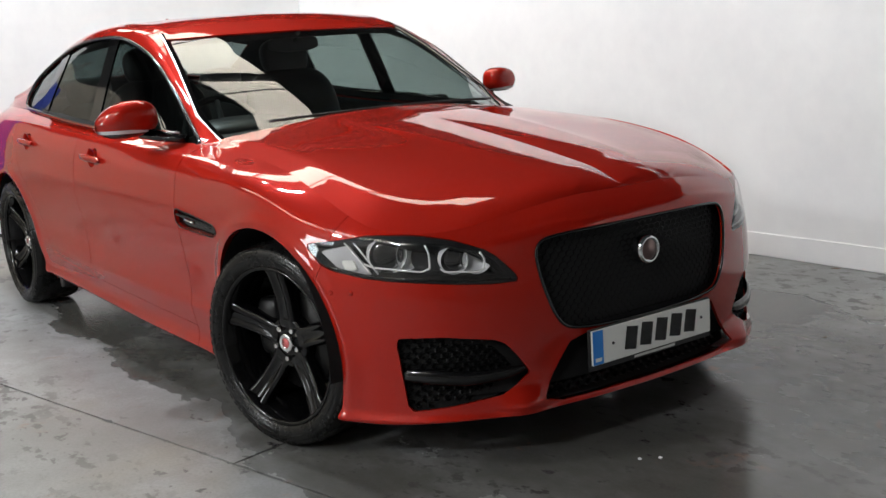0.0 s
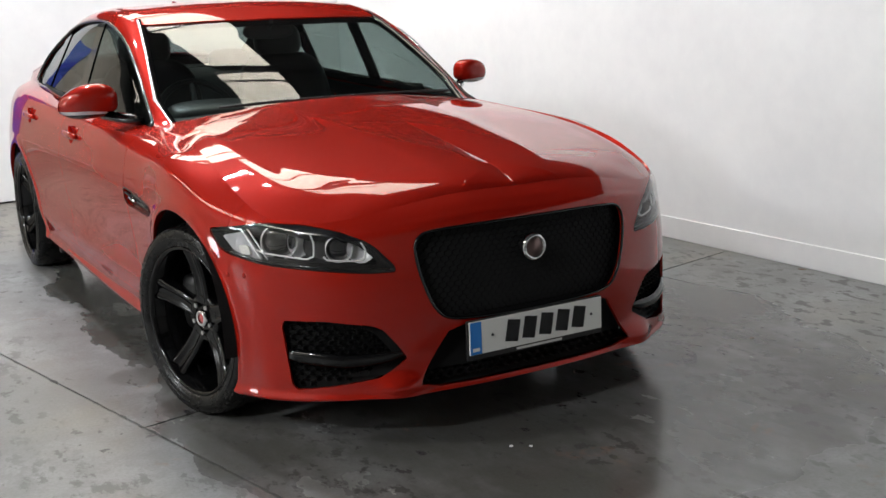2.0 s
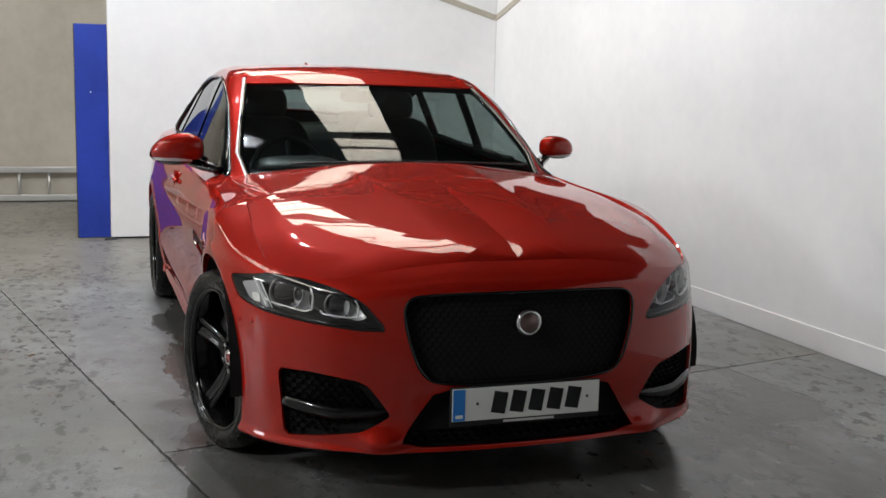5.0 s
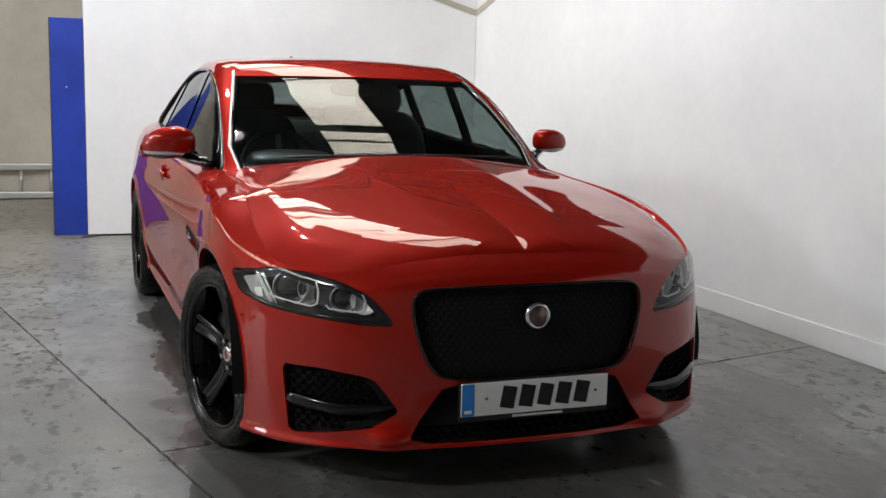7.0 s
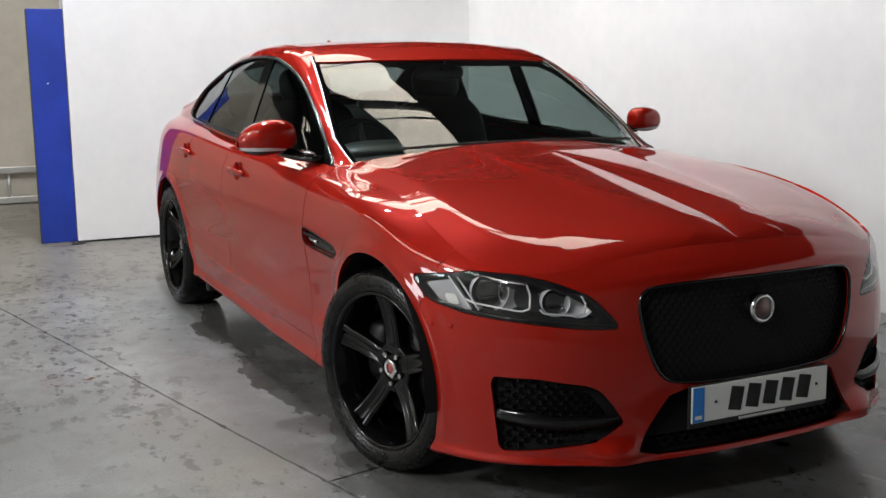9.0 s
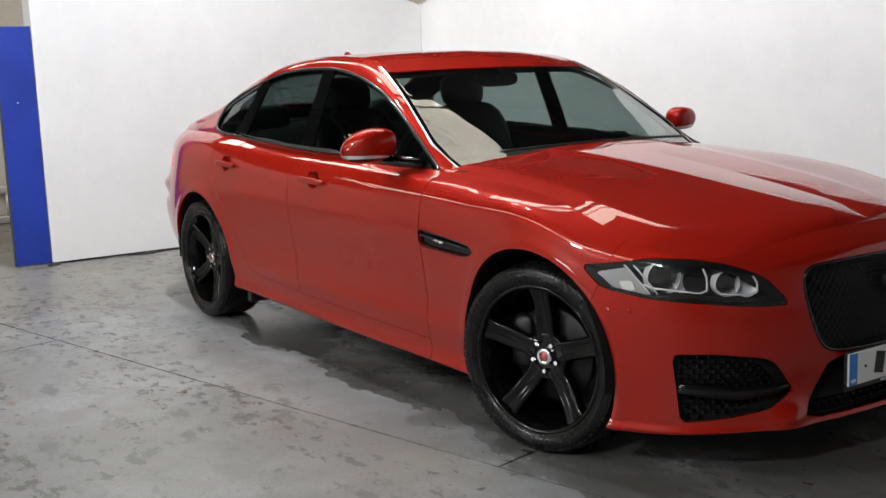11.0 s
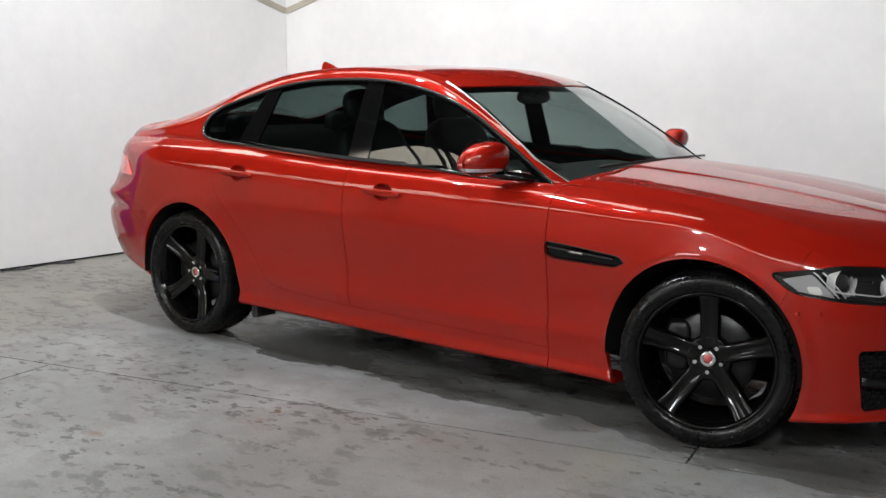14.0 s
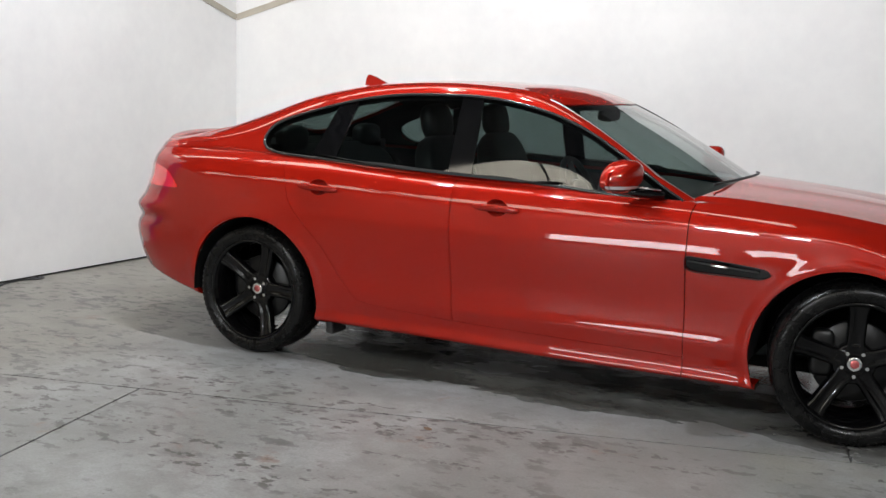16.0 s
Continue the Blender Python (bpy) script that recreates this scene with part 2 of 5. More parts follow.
def lathe(profile, n=48, axis="y", centre=(0, 0, 0), closed=False):
    """Verts and faces of a profile of (radius, along) turned round an axis."""
    p = np.array(profile, float)
    a = np.linspace(0, 2 * math.pi, n, endpoint=False)
    r, h = p[:, 0][None, :], p[:, 1][None, :]
    c, s = np.cos(a)[:, None], np.sin(a)[:, None]
    if axis == "y":
        v = np.stack([r * c, h + 0 * c, r * s], -1)
    elif axis == "x":
        v = np.stack([h + 0 * c, r * c, r * s], -1)
    else:
        v = np.stack([r * c, r * s, h + 0 * c], -1)
    k = len(p)
    f = []
    for i in range(n):
        for j in range(k if closed else k - 1):
            i2, j2 = (i + 1) % n, (j + 1) % k
            f.append((i * k + j, i2 * k + j, i2 * k + j2, i * k + j2))
    return v.reshape(-1, 3) + np.array(centre), f


def tube(points, radius, n=8, closed=False, flat=1.0):
    """A round bar along a line of points."""
    P = np.array(points, float)
    d = np.gradient(P, axis=0) if not closed else (np.roll(P, -1, 0) - np.roll(P, 1, 0))
    d /= np.linalg.norm(d, axis=1)[:, None] + 1e-9
    up = np.array([0, 0, 1.0]) if abs(d[:, 2]).mean() < 0.8 else np.array([1.0, 0, 0])
    s = np.cross(d, up)
    s /= np.linalg.norm(s, axis=1)[:, None] + 1e-9
    w = np.cross(s, d)
    R = np.broadcast_to(np.asarray(radius, float), (len(P),))
    a = np.linspace(0, 2 * math.pi, n, endpoint=False)
    v = P[:, None] + R[:, None, None] * (np.cos(a)[None, :, None] * s[:, None] + flat * np.sin(a)[None, :, None] * w[:, None])
    f = []
    m = len(P)
    for i in range(m if closed else m - 1):
        for j in range(n):
            i2, j2 = (i + 1) % m, (j + 1) % n
            f.append((i * n + j, i2 * n + j, i2 * n + j2, i * n + j2))
    if not closed:
        f += [tuple(range(n)), tuple((m - 1) * n + j for j in reversed(range(n)))]
    return v.reshape(-1, 3), f


def hermite(knots, values, at, relaxed=False):
    """A smooth curve through values at knots; relaxed: with no bend at its far end."""
    k, y, t = np.asarray(knots, float), np.asarray(values, float), np.asarray(at, float)
    flip = k[0] > k[-1]
    if flip:
        k, y = k[::-1], y[::-1]
    h, dy = np.diff(k), np.diff(y)
    s = dy / h
    m = np.empty_like(y)
    m[0], m[-1] = s[0], s[-1]
    m[1:-1] = (s[:-1] * h[1:] + s[1:] * h[:-1]) / (h[:-1] + h[1:])
    if relaxed:
        m[-1] = 1.5 * s[-1] - 0.5 * m[-2]
    i = np.clip(np.searchsorted(k, t) - 1, 0, len(k) - 2)
    u = np.clip((t - k[i]) / h[i], 0, 1)
    return ((2 * u**3 - 3 * u**2 + 1) * y[i] + (u**3 - 2 * u**2 + u) * h[i] * m[i] + (-2 * u**3 + 3 * u**2) * y[i + 1] + (u**3 - u**2) * h[i] * m[i + 1])


def rounded(poly, times=2, cut=0.25):
    p = np.array(poly, float)
    for _ in range(times):
        q = np.roll(p, -1, 0)
        p = np.stack([p * (1 - cut) + q * cut, p * cut + q * (1 - cut)], 1).reshape(-1, 2)
    return p


def inside(points, poly):
    """Signed distance to a closed outline, positive inside."""
    P, A = np.asarray(points, float), np.asarray(poly, float)
    B = np.roll(A, -1, 0)
    best, wind = np.full(len(P), 1e9), np.zeros(len(P), bool)
    for a, b in zip(A, B):
        e, w = b - a, P - a
        t = np.clip((w @ e) / (e @ e + 1e-12), 0, 1)
        best = np.minimum(best, ((w - t[:, None] * e) ** 2).sum(1))
        c = (a[1] > P[:, 1]) != (b[1] > P[:, 1])
        if a[1] != b[1]:
            wind ^= c & (P[:, 0] < (b[0] - a[0]) * (P[:, 1] - a[1]) / (b[1] - a[1]) + a[0])
    return np.where(wind, 1, -1) * np.sqrt(best)


def trim(V, T, d):
    """The part of a triangle mesh where d > 0, cut cleanly along d = 0."""
    keep = d > 0
    n = keep[T].sum(1)
    out = [T[n == 3]]
    V, extra, made, new_t = V, [], {}, []

    def cut(a, b):
        key = (min(a, b), max(a, b))
        if key not in made:
            t = d[a] / (d[a] - d[b])
            made[key] = len(V) + len(extra)
            extra.append(V[a] + t * (V[b] - V[a]))
        return made[key]

    for tri in T[(n == 1) | (n == 2)]:
        k = keep[tri]
        if k.sum() == 1:
            i = int(np.argmax(k))
            a, b, c = tri[i], tri[(i + 1) % 3], tri[(i + 2) % 3]
            new_t.append((a, cut(a, b), cut(a, c)))
        else:
            i = int(np.argmin(k))
            a, b, c = tri[i], tri[(i + 1) % 3], tri[(i + 2) % 3]
            p, q = cut(a, b), cut(a, c)
            new_t += [(p, b, c), (p, c, q)]
    if extra:
        V = np.concatenate([V, np.array(extra)])
    T = np.concatenate(out + ([np.array(new_t)] if new_t else []))
    used, back = np.unique(T.ravel(), return_inverse=True)
    return V[used], back.reshape(-1, 3)


def grid_faces(a, b):
    i, j = np.meshgrid(np.arange(a - 1), np.arange(b - 1), indexing="ij")
    p = (i * b + j).ravel()
    return np.concatenate([np.stack([p, p + b, p + b + 1], 1), np.stack([p, p + b + 1, p + 1], 1)])


def normals(V, T):
    n = np.zeros_like(V)
    fn = np.cross(V[T[:, 1]] - V[T[:, 0]], V[T[:, 2]] - V[T[:, 0]])
    for i in range(3):
        np.add.at(n, T[:, i], fn)
    return n / (np.linalg.norm(n, axis=1)[:, None] + 1e-12)


def panel(name, V, T, mat, parent, label="", side=0, lip=0.012, lift=0.0):
    """A body panel from half a surface (y positive): side -1 or 1 for one flank, 0 for both halves in one mesh; its edges are turned in."""
    n = normals(V, T)
    if (n * (V - np.array([-1.6, 0, 0.5]))).sum() < 0:
        T, n = T[:, ::-1], -n
    V = V + lift * n
    E = np.sort(np.concatenate([T[:, [0, 1]], T[:, [1, 2]], T[:, [2, 0]]]), 1)
    D = np.concatenate([T[:, [0, 1]], T[:, [1, 2]], T[:, [2, 0]]])
    key = E[:, 0].astype(np.int64) * (len(V) + 1) + E[:, 1]
    _, first, count = np.unique(key, return_index=True, return_counts=True)
    rim = D[first[count == 1]]
    rim = rim[(V[rim[:, 0], 1] > 0.004) | (V[rim[:, 1], 1] > 0.004)]
    Q = T
    if lip and len(rim):
        ids = np.unique(rim)
        slot = {v: i for i, v in enumerate(ids)}
        base = len(V)
        V = np.concatenate([V, V[ids] - lip * n[ids]])
        a = np.array([slot[v] for v in rim[:, 0]])
        b = np.array([slot[v] for v in rim[:, 1]])
        Q = np.concatenate([T, np.stack([rim[:, 1], rim[:, 0], base + a], 1), np.stack([rim[:, 1], base + a, base + b], 1)])
    obs = []
    L = V * [1, -1, 1]
    if side == 0:
        W = np.concatenate([V, L])
        F = np.concatenate([Q, Q[:, ::-1] + len(V)])
    elif side > 0:
        W, F = V, Q
    else:
        W, F = L, Q[:, ::-1]
    ob = mesh_object(name, W, F, mat, parent, label)
    if side == 0:
        bm = bmesh.new()
        bm.from_mesh(ob.data)
        bmesh.ops.remove_doubles(bm, verts=[v for v in bm.verts if abs(v.co.y) < 1e-4], dist=2e-4)
        bm.to_mesh(ob.data)
        bm.free()
    ob.data.set_sharp_from_angle(angle=0.75)
    return ob

# ---- the room ----
def boxes(name, list_of, mat, label="", category="", bevel=0.0):
    bm = bmesh.new()
    for lo, hi in list_of:
        box(bm, lo, hi, None, bevel)
    return tagged(part(name, bm, mat, None), label, category, kind="structure")


GROOVE = mottle(material("joint_dirt", (0.02, 0.02, 0.02), 0.9), (0.012, 0.012, 0.011), (0.05, 0.048, 0.045), 6)
floor = boxes("floor", [((-16.2, -9.8, -0.3), (12.2, 7.4, -0.012))], GROOVE, "worn grey painted concrete floor with cracks, damp stains and car shadow toned in", "floor")
# slabs, turned to the car, with chipped joints
TURN = math.atan2(0.70, 3.24)
along, over = Vector((math.cos(TURN), math.sin(TURN), 0)), Vector((-math.sin(TURN), math.cos(TURN), 0))
KNOT = Vector((0.055, -1.105, 0))
rng = random.Random(4)


def slab_edge(a, b, step=0.035, rough=0.0035):
    """A joint's edge from a to b, slightly ragged."""
    n = max(2, int((b - a).length / step))
    d = (b - a).normalized()
    side = Vector((-d.y, d.x, 0))
    out = []
    for i in range(n):
        p = a + (b - a) * (i / n)
        out.append(p + side * (rng.uniform(0.0, 2.0) * rough * (1 if i else 0) + (0.007 * rng.random() ** 2 if rng.random() < 0.12 else 0)))
    return out


LONG, WIDE = 3.08, 4.4
for i in range(-5, 5):
    for j in range(-2, 2):
        o = KNOT + along * (i * LONG + 0.0) + over * (j * WIDE)
        g = 0.0032
        if i % 2 == (1 if j >= 0 else 0):
            continue
        LONG_ = LONG * 2
        c = [o + along * g + over * g, o + along * (LONG_ - g) + over * g, o + along * (LONG_ - g) + over * (WIDE - g), o + along * g + over * (WIDE - g)]
        if max(p.x for p in c) < -9.5 or min(p.x for p in c) > 13 or min(p.y for p in c) > 3.5 or max(p.y for p in c) < -10:
            continue
        fine = i in (-3, -2, -1, 0, 1) and j in (-1, 0)
        ring = []
        for k in range(4):
            ring += slab_edge(c[k], c[(k + 1) % 4], 0.03 if fine else 0.4, 0.0016 if fine else 0.0)
        n = len(ring)
        V = [(p.x, p.y, 0.0) for p in ring] + [(p.x, p.y, -0.02) for p in ring]
        F = [tuple(range(n))] + [(q, n + q, n + (q + 1) % n, (q + 1) % n) for q in range(n)]
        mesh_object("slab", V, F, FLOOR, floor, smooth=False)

boxes("wall_left", [((-5.75, 2.335, 0.0), (12.0, 2.5, 2.16))], WALL, "smooth white painted wall", "wall")
boxes("wall_far", [((-16.0, 7.2, 0.0), (12.2, 7.4, 5.3)), ((-16.2, -9.2, 0.0), (-16.0, 7.4, 5.3))], ROOF, "dark sheet cladding beyond the white partition walls", "wall")
base = boxes("baseboard", [((-5.55, 2.324, 0.0), (12.0, 2.3345, 0.126))], WALL, "white painted plinth along the wall", "baseboard", 0.004)
boxes("wall_back", [((-5.75, -1.085, 0.016), (-5.55, 2.3305, 2.16))], WALL, "white painted partition wall with a dark gap at the floor", "wall")
boxes("trim", [((-5.74, -1.07, 0.0), (-5.575, 2.33, 0.0155))], DARK, "dark gap strip under the partition", "trim")
board = tagged(boxed("board", (-5.60, -1.346, 0.012), (-5.565, -1.090, 1.775), BLUE, bevel=0.003), "tall narrow blue board beside the white partition", "board")
boxed("edge_strip", (-5.601, -1.353, 0.012), (-5.563, -1.3465, 1.772), BEAM, board, "grey worn edge")
boxed("nick", (-5.5645, -1.232, 1.218), (-5.5635, -1.221, 1.228), WALL, board, "small white nick")
boxes("wall_beyond", [((-8.8, -9.8, 0.0), (-8.6, 2.6, 2.6))], BEIGE, "dull beige wall beyond the partition", "wall")
boxes("wall_right", [((-16.0, -9.2, 0.0), (-4.3, -9.0, 5.3)), ((-2.3, -9.2, 0.0), (12.0, -9.0, 5.3)), ((-4.3, -9.2, 2.05), (-2.3, -9.0, 5.3)), ((-4.3, -9.2, 0.0), (-2.3, -9.0, 1.10))], DULL, "dull warehouse wall with a wide low window opening", "wall")
boxes("wall_front", [((12.0, -9.0, 0.0), (12.2, 7.2, 5.3))], DULL, "dull warehouse wall", "wall")
# the roof stands a little askew to the white walls
ROOF_TURN = math.radians(4.0)
ROOF_AT = Matrix.Translation((-3.0, 0.86, 0.0)) @ Matrix.Rotation(ROOF_TURN, 4, "Z")
STRIP = 0.54
SECOND = -7.75
roof = boxes("ceiling", [((-14.2, -11.4, 5.3), (16.0, SECOND - STRIP, 5.4)), ((-14.2, SECOND + STRIP, 5.3), (16.0, -STRIP, 5.4)), ((-14.2, STRIP, 5.3), (16.0, 7.8, 5.4)), ((2.0, -STRIP, 5.3), (16.0, STRIP, 5.4)), ((7.6, SECOND - STRIP, 5.3), (16.0, SECOND + STRIP, 5.4)), ((-14.2, -STRIP, 5.3), (-9.2, STRIP, 5.4)), ((-14.2, SECOND - STRIP, 5.3), (-12.0, SECOND + STRIP, 5.4))]
             + [((u, -9.2, 5.24), (u + 0.04, 5.6, 5.299)) for u in np.arange(-11.6, 10, 1.7)], ROOF, "dark sheet roof on steel purlins", "ceiling")
roof.matrix_basis = ROOF_AT
SHEETS = [(-9.2 + k * 1.4, 0.0) for k in range(8)] + [(-12.0 + k * 1.4, SECOND) for k in range(14)]
for k, (u, v) in enumerate(SHEETS):
    roof_light = tagged(boxed("window_%d" % (k + 1), (u + 0.01, v - STRIP, 5.33), (u + 1.39, v + STRIP, 5.35), SKYLIGHT), "translucent corrugated roof light sheet", "roof light", kind="structure")
    roof_light.matrix_basis = ROOF_AT
day = material("daylight", (0.9, 0.9, 0.9), 0.9, emit=(0.92, 0.97, 1.0), power=14.0)
tagged(boxed("backdrop", (-5.2, -9.75, 0.0), (-1.4, -9.7, 2.8), day), "bright daylight outside the window opening", "daylight", kind="structure")
# trusses
for u in (-10.3, -6.85, -3.4, 0.05, 3.5, 6.95, 10.4):
    tr = tagged(new("roof_truss"), "dark steel roof truss with slender ties", "truss", "roof trusses")
    tr.matrix_basis = ROOF_AT @ Matrix.Translation((u, 0, 0))
    near, far = -9.8 - 0.07 * u, 6.3 - 0.07 * u
    chord = lambda v: 4.62 + 0.36 * (1 - ((v + 1.8) / 8.2) ** 2)
    v, f = tube([(0, q, chord(q)) for q in np.linspace(near, far, 30)], 0.05, 6)
    mesh_object("lower_chord", v, f, BEAM, tr)
    boxed("rafter", (-0.04, near, 5.06), (0.04, far, 5.219), BEAM, tr)
    for q in range(11):
        a = near + 0.35 + q * 1.4
        if a + 0.7 < far:
            v, f = tube([(0, a, chord(a)), (0, a + 0.7, 5.1)], 0.022, 5)
            mesh_object("tie", v, f, BEAM, tr)

# lamps under the roof; the last is an unseen fill added for the car's flank
HOUSING = material("lamp_housing", (0.25, 0.25, 0.26), 0.4, 0.6)
for lx, ly, lz, watts in ((-2.35, -1.0, 4.1, 320), (-3.30, -0.75, 4.1, 205), (3.2, -6.0, 4.4, 560), (-1.9, -7.4, 4.4, 600)):
    hb = tagged(new("high_bay_lamp"), "unseen round metal high bay lamp hung from the roof", "lamp", "lamps under the roof")
    hb.location = (lx, ly, lz)
    v, f = lathe([(0.02, .30), (.05, .28), (.07, .16), (.16, .07), (.18, .03), (.175, .03), (.06, .10), (0, .10)], 32, "z")
    mesh_object("housing", v, f, HOUSING, hb)
    v, f = tube([(0, 0, .29), (0, 0, 1.2)], 0.006, 6)
    mesh_object("cable", v, f, SATIN, hb)
    data = bpy.data.lights.new("high_bay_light", "POINT")
    data.energy, data.shadow_soft_size, data.color = watts, 0.05 if ly > -5 else 0.32, (0.945, 0.985, 1.04)
    ob = new("high_bay_light", data)
    ob.location = (lx, ly, lz - 0.02)

# ladder on its side against the far wall
ladder = tagged(new("ladder"), "grey aluminium ladder lying on its side against the wall", "ladder")
ladder.location = (-8.52, -1.6, 0)
for z in (0.045, 0.345):
    boxed("rail", (-0.03, -2.6, z - 0.032), (0.03, 1.2, z + 0.032), ALU, ladder, bevel=0.006)
for k in range(12):
    y = -2.42 + k * 0.30
    v, f = tube([(0, y, 0.07), (0, y, 0.32)], 0.017, 8)
    mesh_object("rung", v, f, ALU, ladder)

# pale strips sloping into the corner of the two white walls
for name, a, b in (("back", Vector((-5.546, 2.325, 1.965)), Vector((-5.546, 1.67, 2.155))), ("side", Vector((-5.545, 2.331, 1.965)), Vector((-4.84, 2.331, 2.155)))):
    d = (b - a).normalized()
    up = Vector((0, 0, 1))
    up = (up - d * up.dot(d)).normalized()
    out = d.cross(up) * 0.003
    V = [p + up * k + out * o for p in (a, b) for k in (-0.022, 0.03) for o in (-1, 1)]
    F = [(0, 1, 3, 2), (4, 6, 7, 5), (0, 4, 5, 1), (2, 3, 7, 6), (0, 2, 6, 4), (1, 5, 7, 3)]
    tagged(mesh_object("trim_" + name, V, F, BEIGE, smooth=False), "thin beige strip sloping down into the wall corner", "trim", kind="structure")

# steel loops at the foot of the partition
for y, tilt in ((-0.347, 14), (-0.002, -10), (-1.088, 35)):
    loop = tagged(new("floor_bracket"), "small dark steel loop bracket on the floor at the partition", "bracket", "brackets at the partition")
    loop.matrix_basis = pose(-5.50, y, 0.006, 0, 0, tilt)
    ring_pts = [(0.030 * math.cos(t), 0.055 * math.sin(t), 0.0) for t in np.linspace(0, 2 * math.pi, 20, endpoint=False)]
    v, f = tube(ring_pts, 0.006, 6, closed=True)
    mesh_object("loop", v, f, BEAM, loop)
    boxed("tongue", (-0.048, -0.018, -0.005), (-0.020, 0.018, 0.006), BEAM, loop, bevel=0.002)
# chips of white paint on the floor
for x, y in ((0.921, -0.187), (0.957, -0.137)):
    v, f = lathe([(0.0, 0.004), (0.004, 0.0035), (0.006, 0.0015), (0.0065, 0.0)], 9, "z", (0, 0, 0))
    chip = tagged(mesh_object("paint_chip", v, f, WALL), "small white paint chip lying on the grey floor", "paint chip", "paint chips")
    chip.location = (x, y, 0.0)

# ---- the car: its surfaces, one half, y outward ----
# stations round the plan, from the middle of the nose to the middle of the tail
PLAN_X = (0.800, 0.788, 0.748, 0.665, 0.505, 0.250, 0.000, -0.450, -1.20, -2.00, -2.55, -2.96, -3.47, -3.86, -4.06, -4.13)
PLAN_Y = (0.000, 0.250, 0.450, 0.630, 0.790, 0.893, 0.918, 0.908, 0.918, 0.925, 0.928, 0.925, 0.885, 0.740, 0.450, 0.000)
# feature lines from the underside to the top edge: offset from the plan and height at each station
UNDERSIDE_OUT = (-.15, -.15, -.15, -.15, -.15, -.15, -.15, -.15, -.16, -.16, -.15, -.15, -.15, -.15, -.15, -.15)
UNDERSIDE_HIGH = (.150, .150, .150, .150, .140, .140, .150, .170, .170, .175, .180, .200, .270, .340, .360, .360)
SILL_EDGE_OUT = (-.012, -.012, -.006, 0, 0, -.012, -.03, -.036, -.044, -.048, -.046, -.045, -.055, -.06, -.05, -.05)
SILL_EDGE_HIGH = (.172, .172, .172, .170, .160, .152, .160, .176, .186, .205, .217, .222, .286, .356, .376, .376)
SILL_TOP_OUT = (-.004, -.004, 0, .006, .004, -.004, -.012, -.036, -.045, -.047, -.040, -.02, -.03, -.03, -.02, -.02)
SILL_TOP_HIGH = (.194, .194, .197, .202, .202, .205, .220, .236, .248, .266, .280, .290, .345, .400, .410, .410)
KICK_LINE_OUT = (-.015, -.012, -.004, .004, .006, .004, .000, -.018, -.021, -.024, -.020, -.004, -.01, -.005, 0, 0)
KICK_LINE_HIGH = (.290, .290, .290, .290, .290, .290, .300, .345, .362, .375, .380, .375, .425, .470, .475, .475)
LOWER_FLANK_OUT = (.000, .000, .002, .004, .006, .006, .006, -.020, -.028, -.026, -.014, .006, .004, .012, .012, .012)
LOWER_FLANK_HIGH = (.420, .420, .425, .430, .430, .440, .480, .470, .475, .485, .495, .520, .560, .580, .590, .590)
WAIST_OUT = (-.004, -.004, -.004, -.002, 0, .000, .006, .000, .000, .000, .002, .006, -.005, -.01, -.02, -.02)
WAIST_HIGH = (.560, .560, .555, .550, .555, .580, .640, .670, .680, .690, .700, .710, .710, .720, .720, .720)
CREASE_OUT = (-.020, -.020, -.022, -.020, -.014, -.010, -.004, -.006, -.008, -.010, -.012, -.016, -.03, -.060, -.075, -.08)
CREASE_HIGH = (.695, .694, .680, .655, .655, .685, .760, .790, .815, .830, .845, .855, .860, .860, .860, .860)
SHOULDER_OUT = (-.052, -.052, -.048, -.032, -.020, -.030, -.034, -.036, -.036, -.038, -.044, -.050, -.06, -.085, -.10, -.10)
SHOULDER_HIGH = (.742, .740, .720, .693, .698, .755, .840, .872, .908, .932, .958, .976, .980, .970, .965, .965)
TOP_EDGE_OUT = (-.105, -.105, -.090, -.055, -.040, -.095, -.135, -.155, -.115, -.118, -.125, -.145, -.16, -.135, -.12, -.115)
TOP_EDGE_HIGH = (.782, .779, .756, .726, .734, .822, .878, .922, .954, .982, 1.014, 1.036, 1.040, 1.03, 1.025, 1.025)
LINES = ((UNDERSIDE_OUT, UNDERSIDE_HIGH), (SILL_EDGE_OUT, SILL_EDGE_HIGH), (SILL_TOP_OUT, SILL_TOP_HIGH), (KICK_LINE_OUT, KICK_LINE_HIGH), (LOWER_FLANK_OUT, LOWER_FLANK_HIGH), (WAIST_OUT, WAIST_HIGH), (CREASE_OUT, CREASE_HIGH), (SHOULDER_OUT, SHOULDER_HIGH), (TOP_EDGE_OUT, TOP_EDGE_HIGH))
PX, PY = np.array(PLAN_X), np.array(PLAN_Y)
PU = np.concatenate([[0], np.cumsum(np.hypot(np.diff(PX), np.diff(PY)))])


def plan(u):
    """Place and outward direction on the plan, u metres round from the nose."""
    e = 1e-3
    x, y = hermite(PU, PX, u), hermite(PU, PY, u)
    dx = hermite(PU, PX, np.minimum(u + e, PU[-1])) - hermite(PU, PX, np.maximum(u - e, 0))
    dy = hermite(PU, PY, np.minimum(u + e, PU[-1])) - hermite(PU, PY, np.maximum(u - e, 0))
    l = np.hypot(dx, dy)
    nx, ny = dy / l, -dx / l
    nose, tail = np.clip(1 - u / 0.02, 0, 1), np.clip(1 - (PU[-1] - u) / 0.02, 0, 1)
    nx, ny = nx + nose * (1 - nx) - tail * (1 + nx), ny * (1 - nose) * (1 - tail)
    return x, y, nx, ny


NU, NK = 720, 10
ring_u = np.linspace(0, PU[-1], NU)


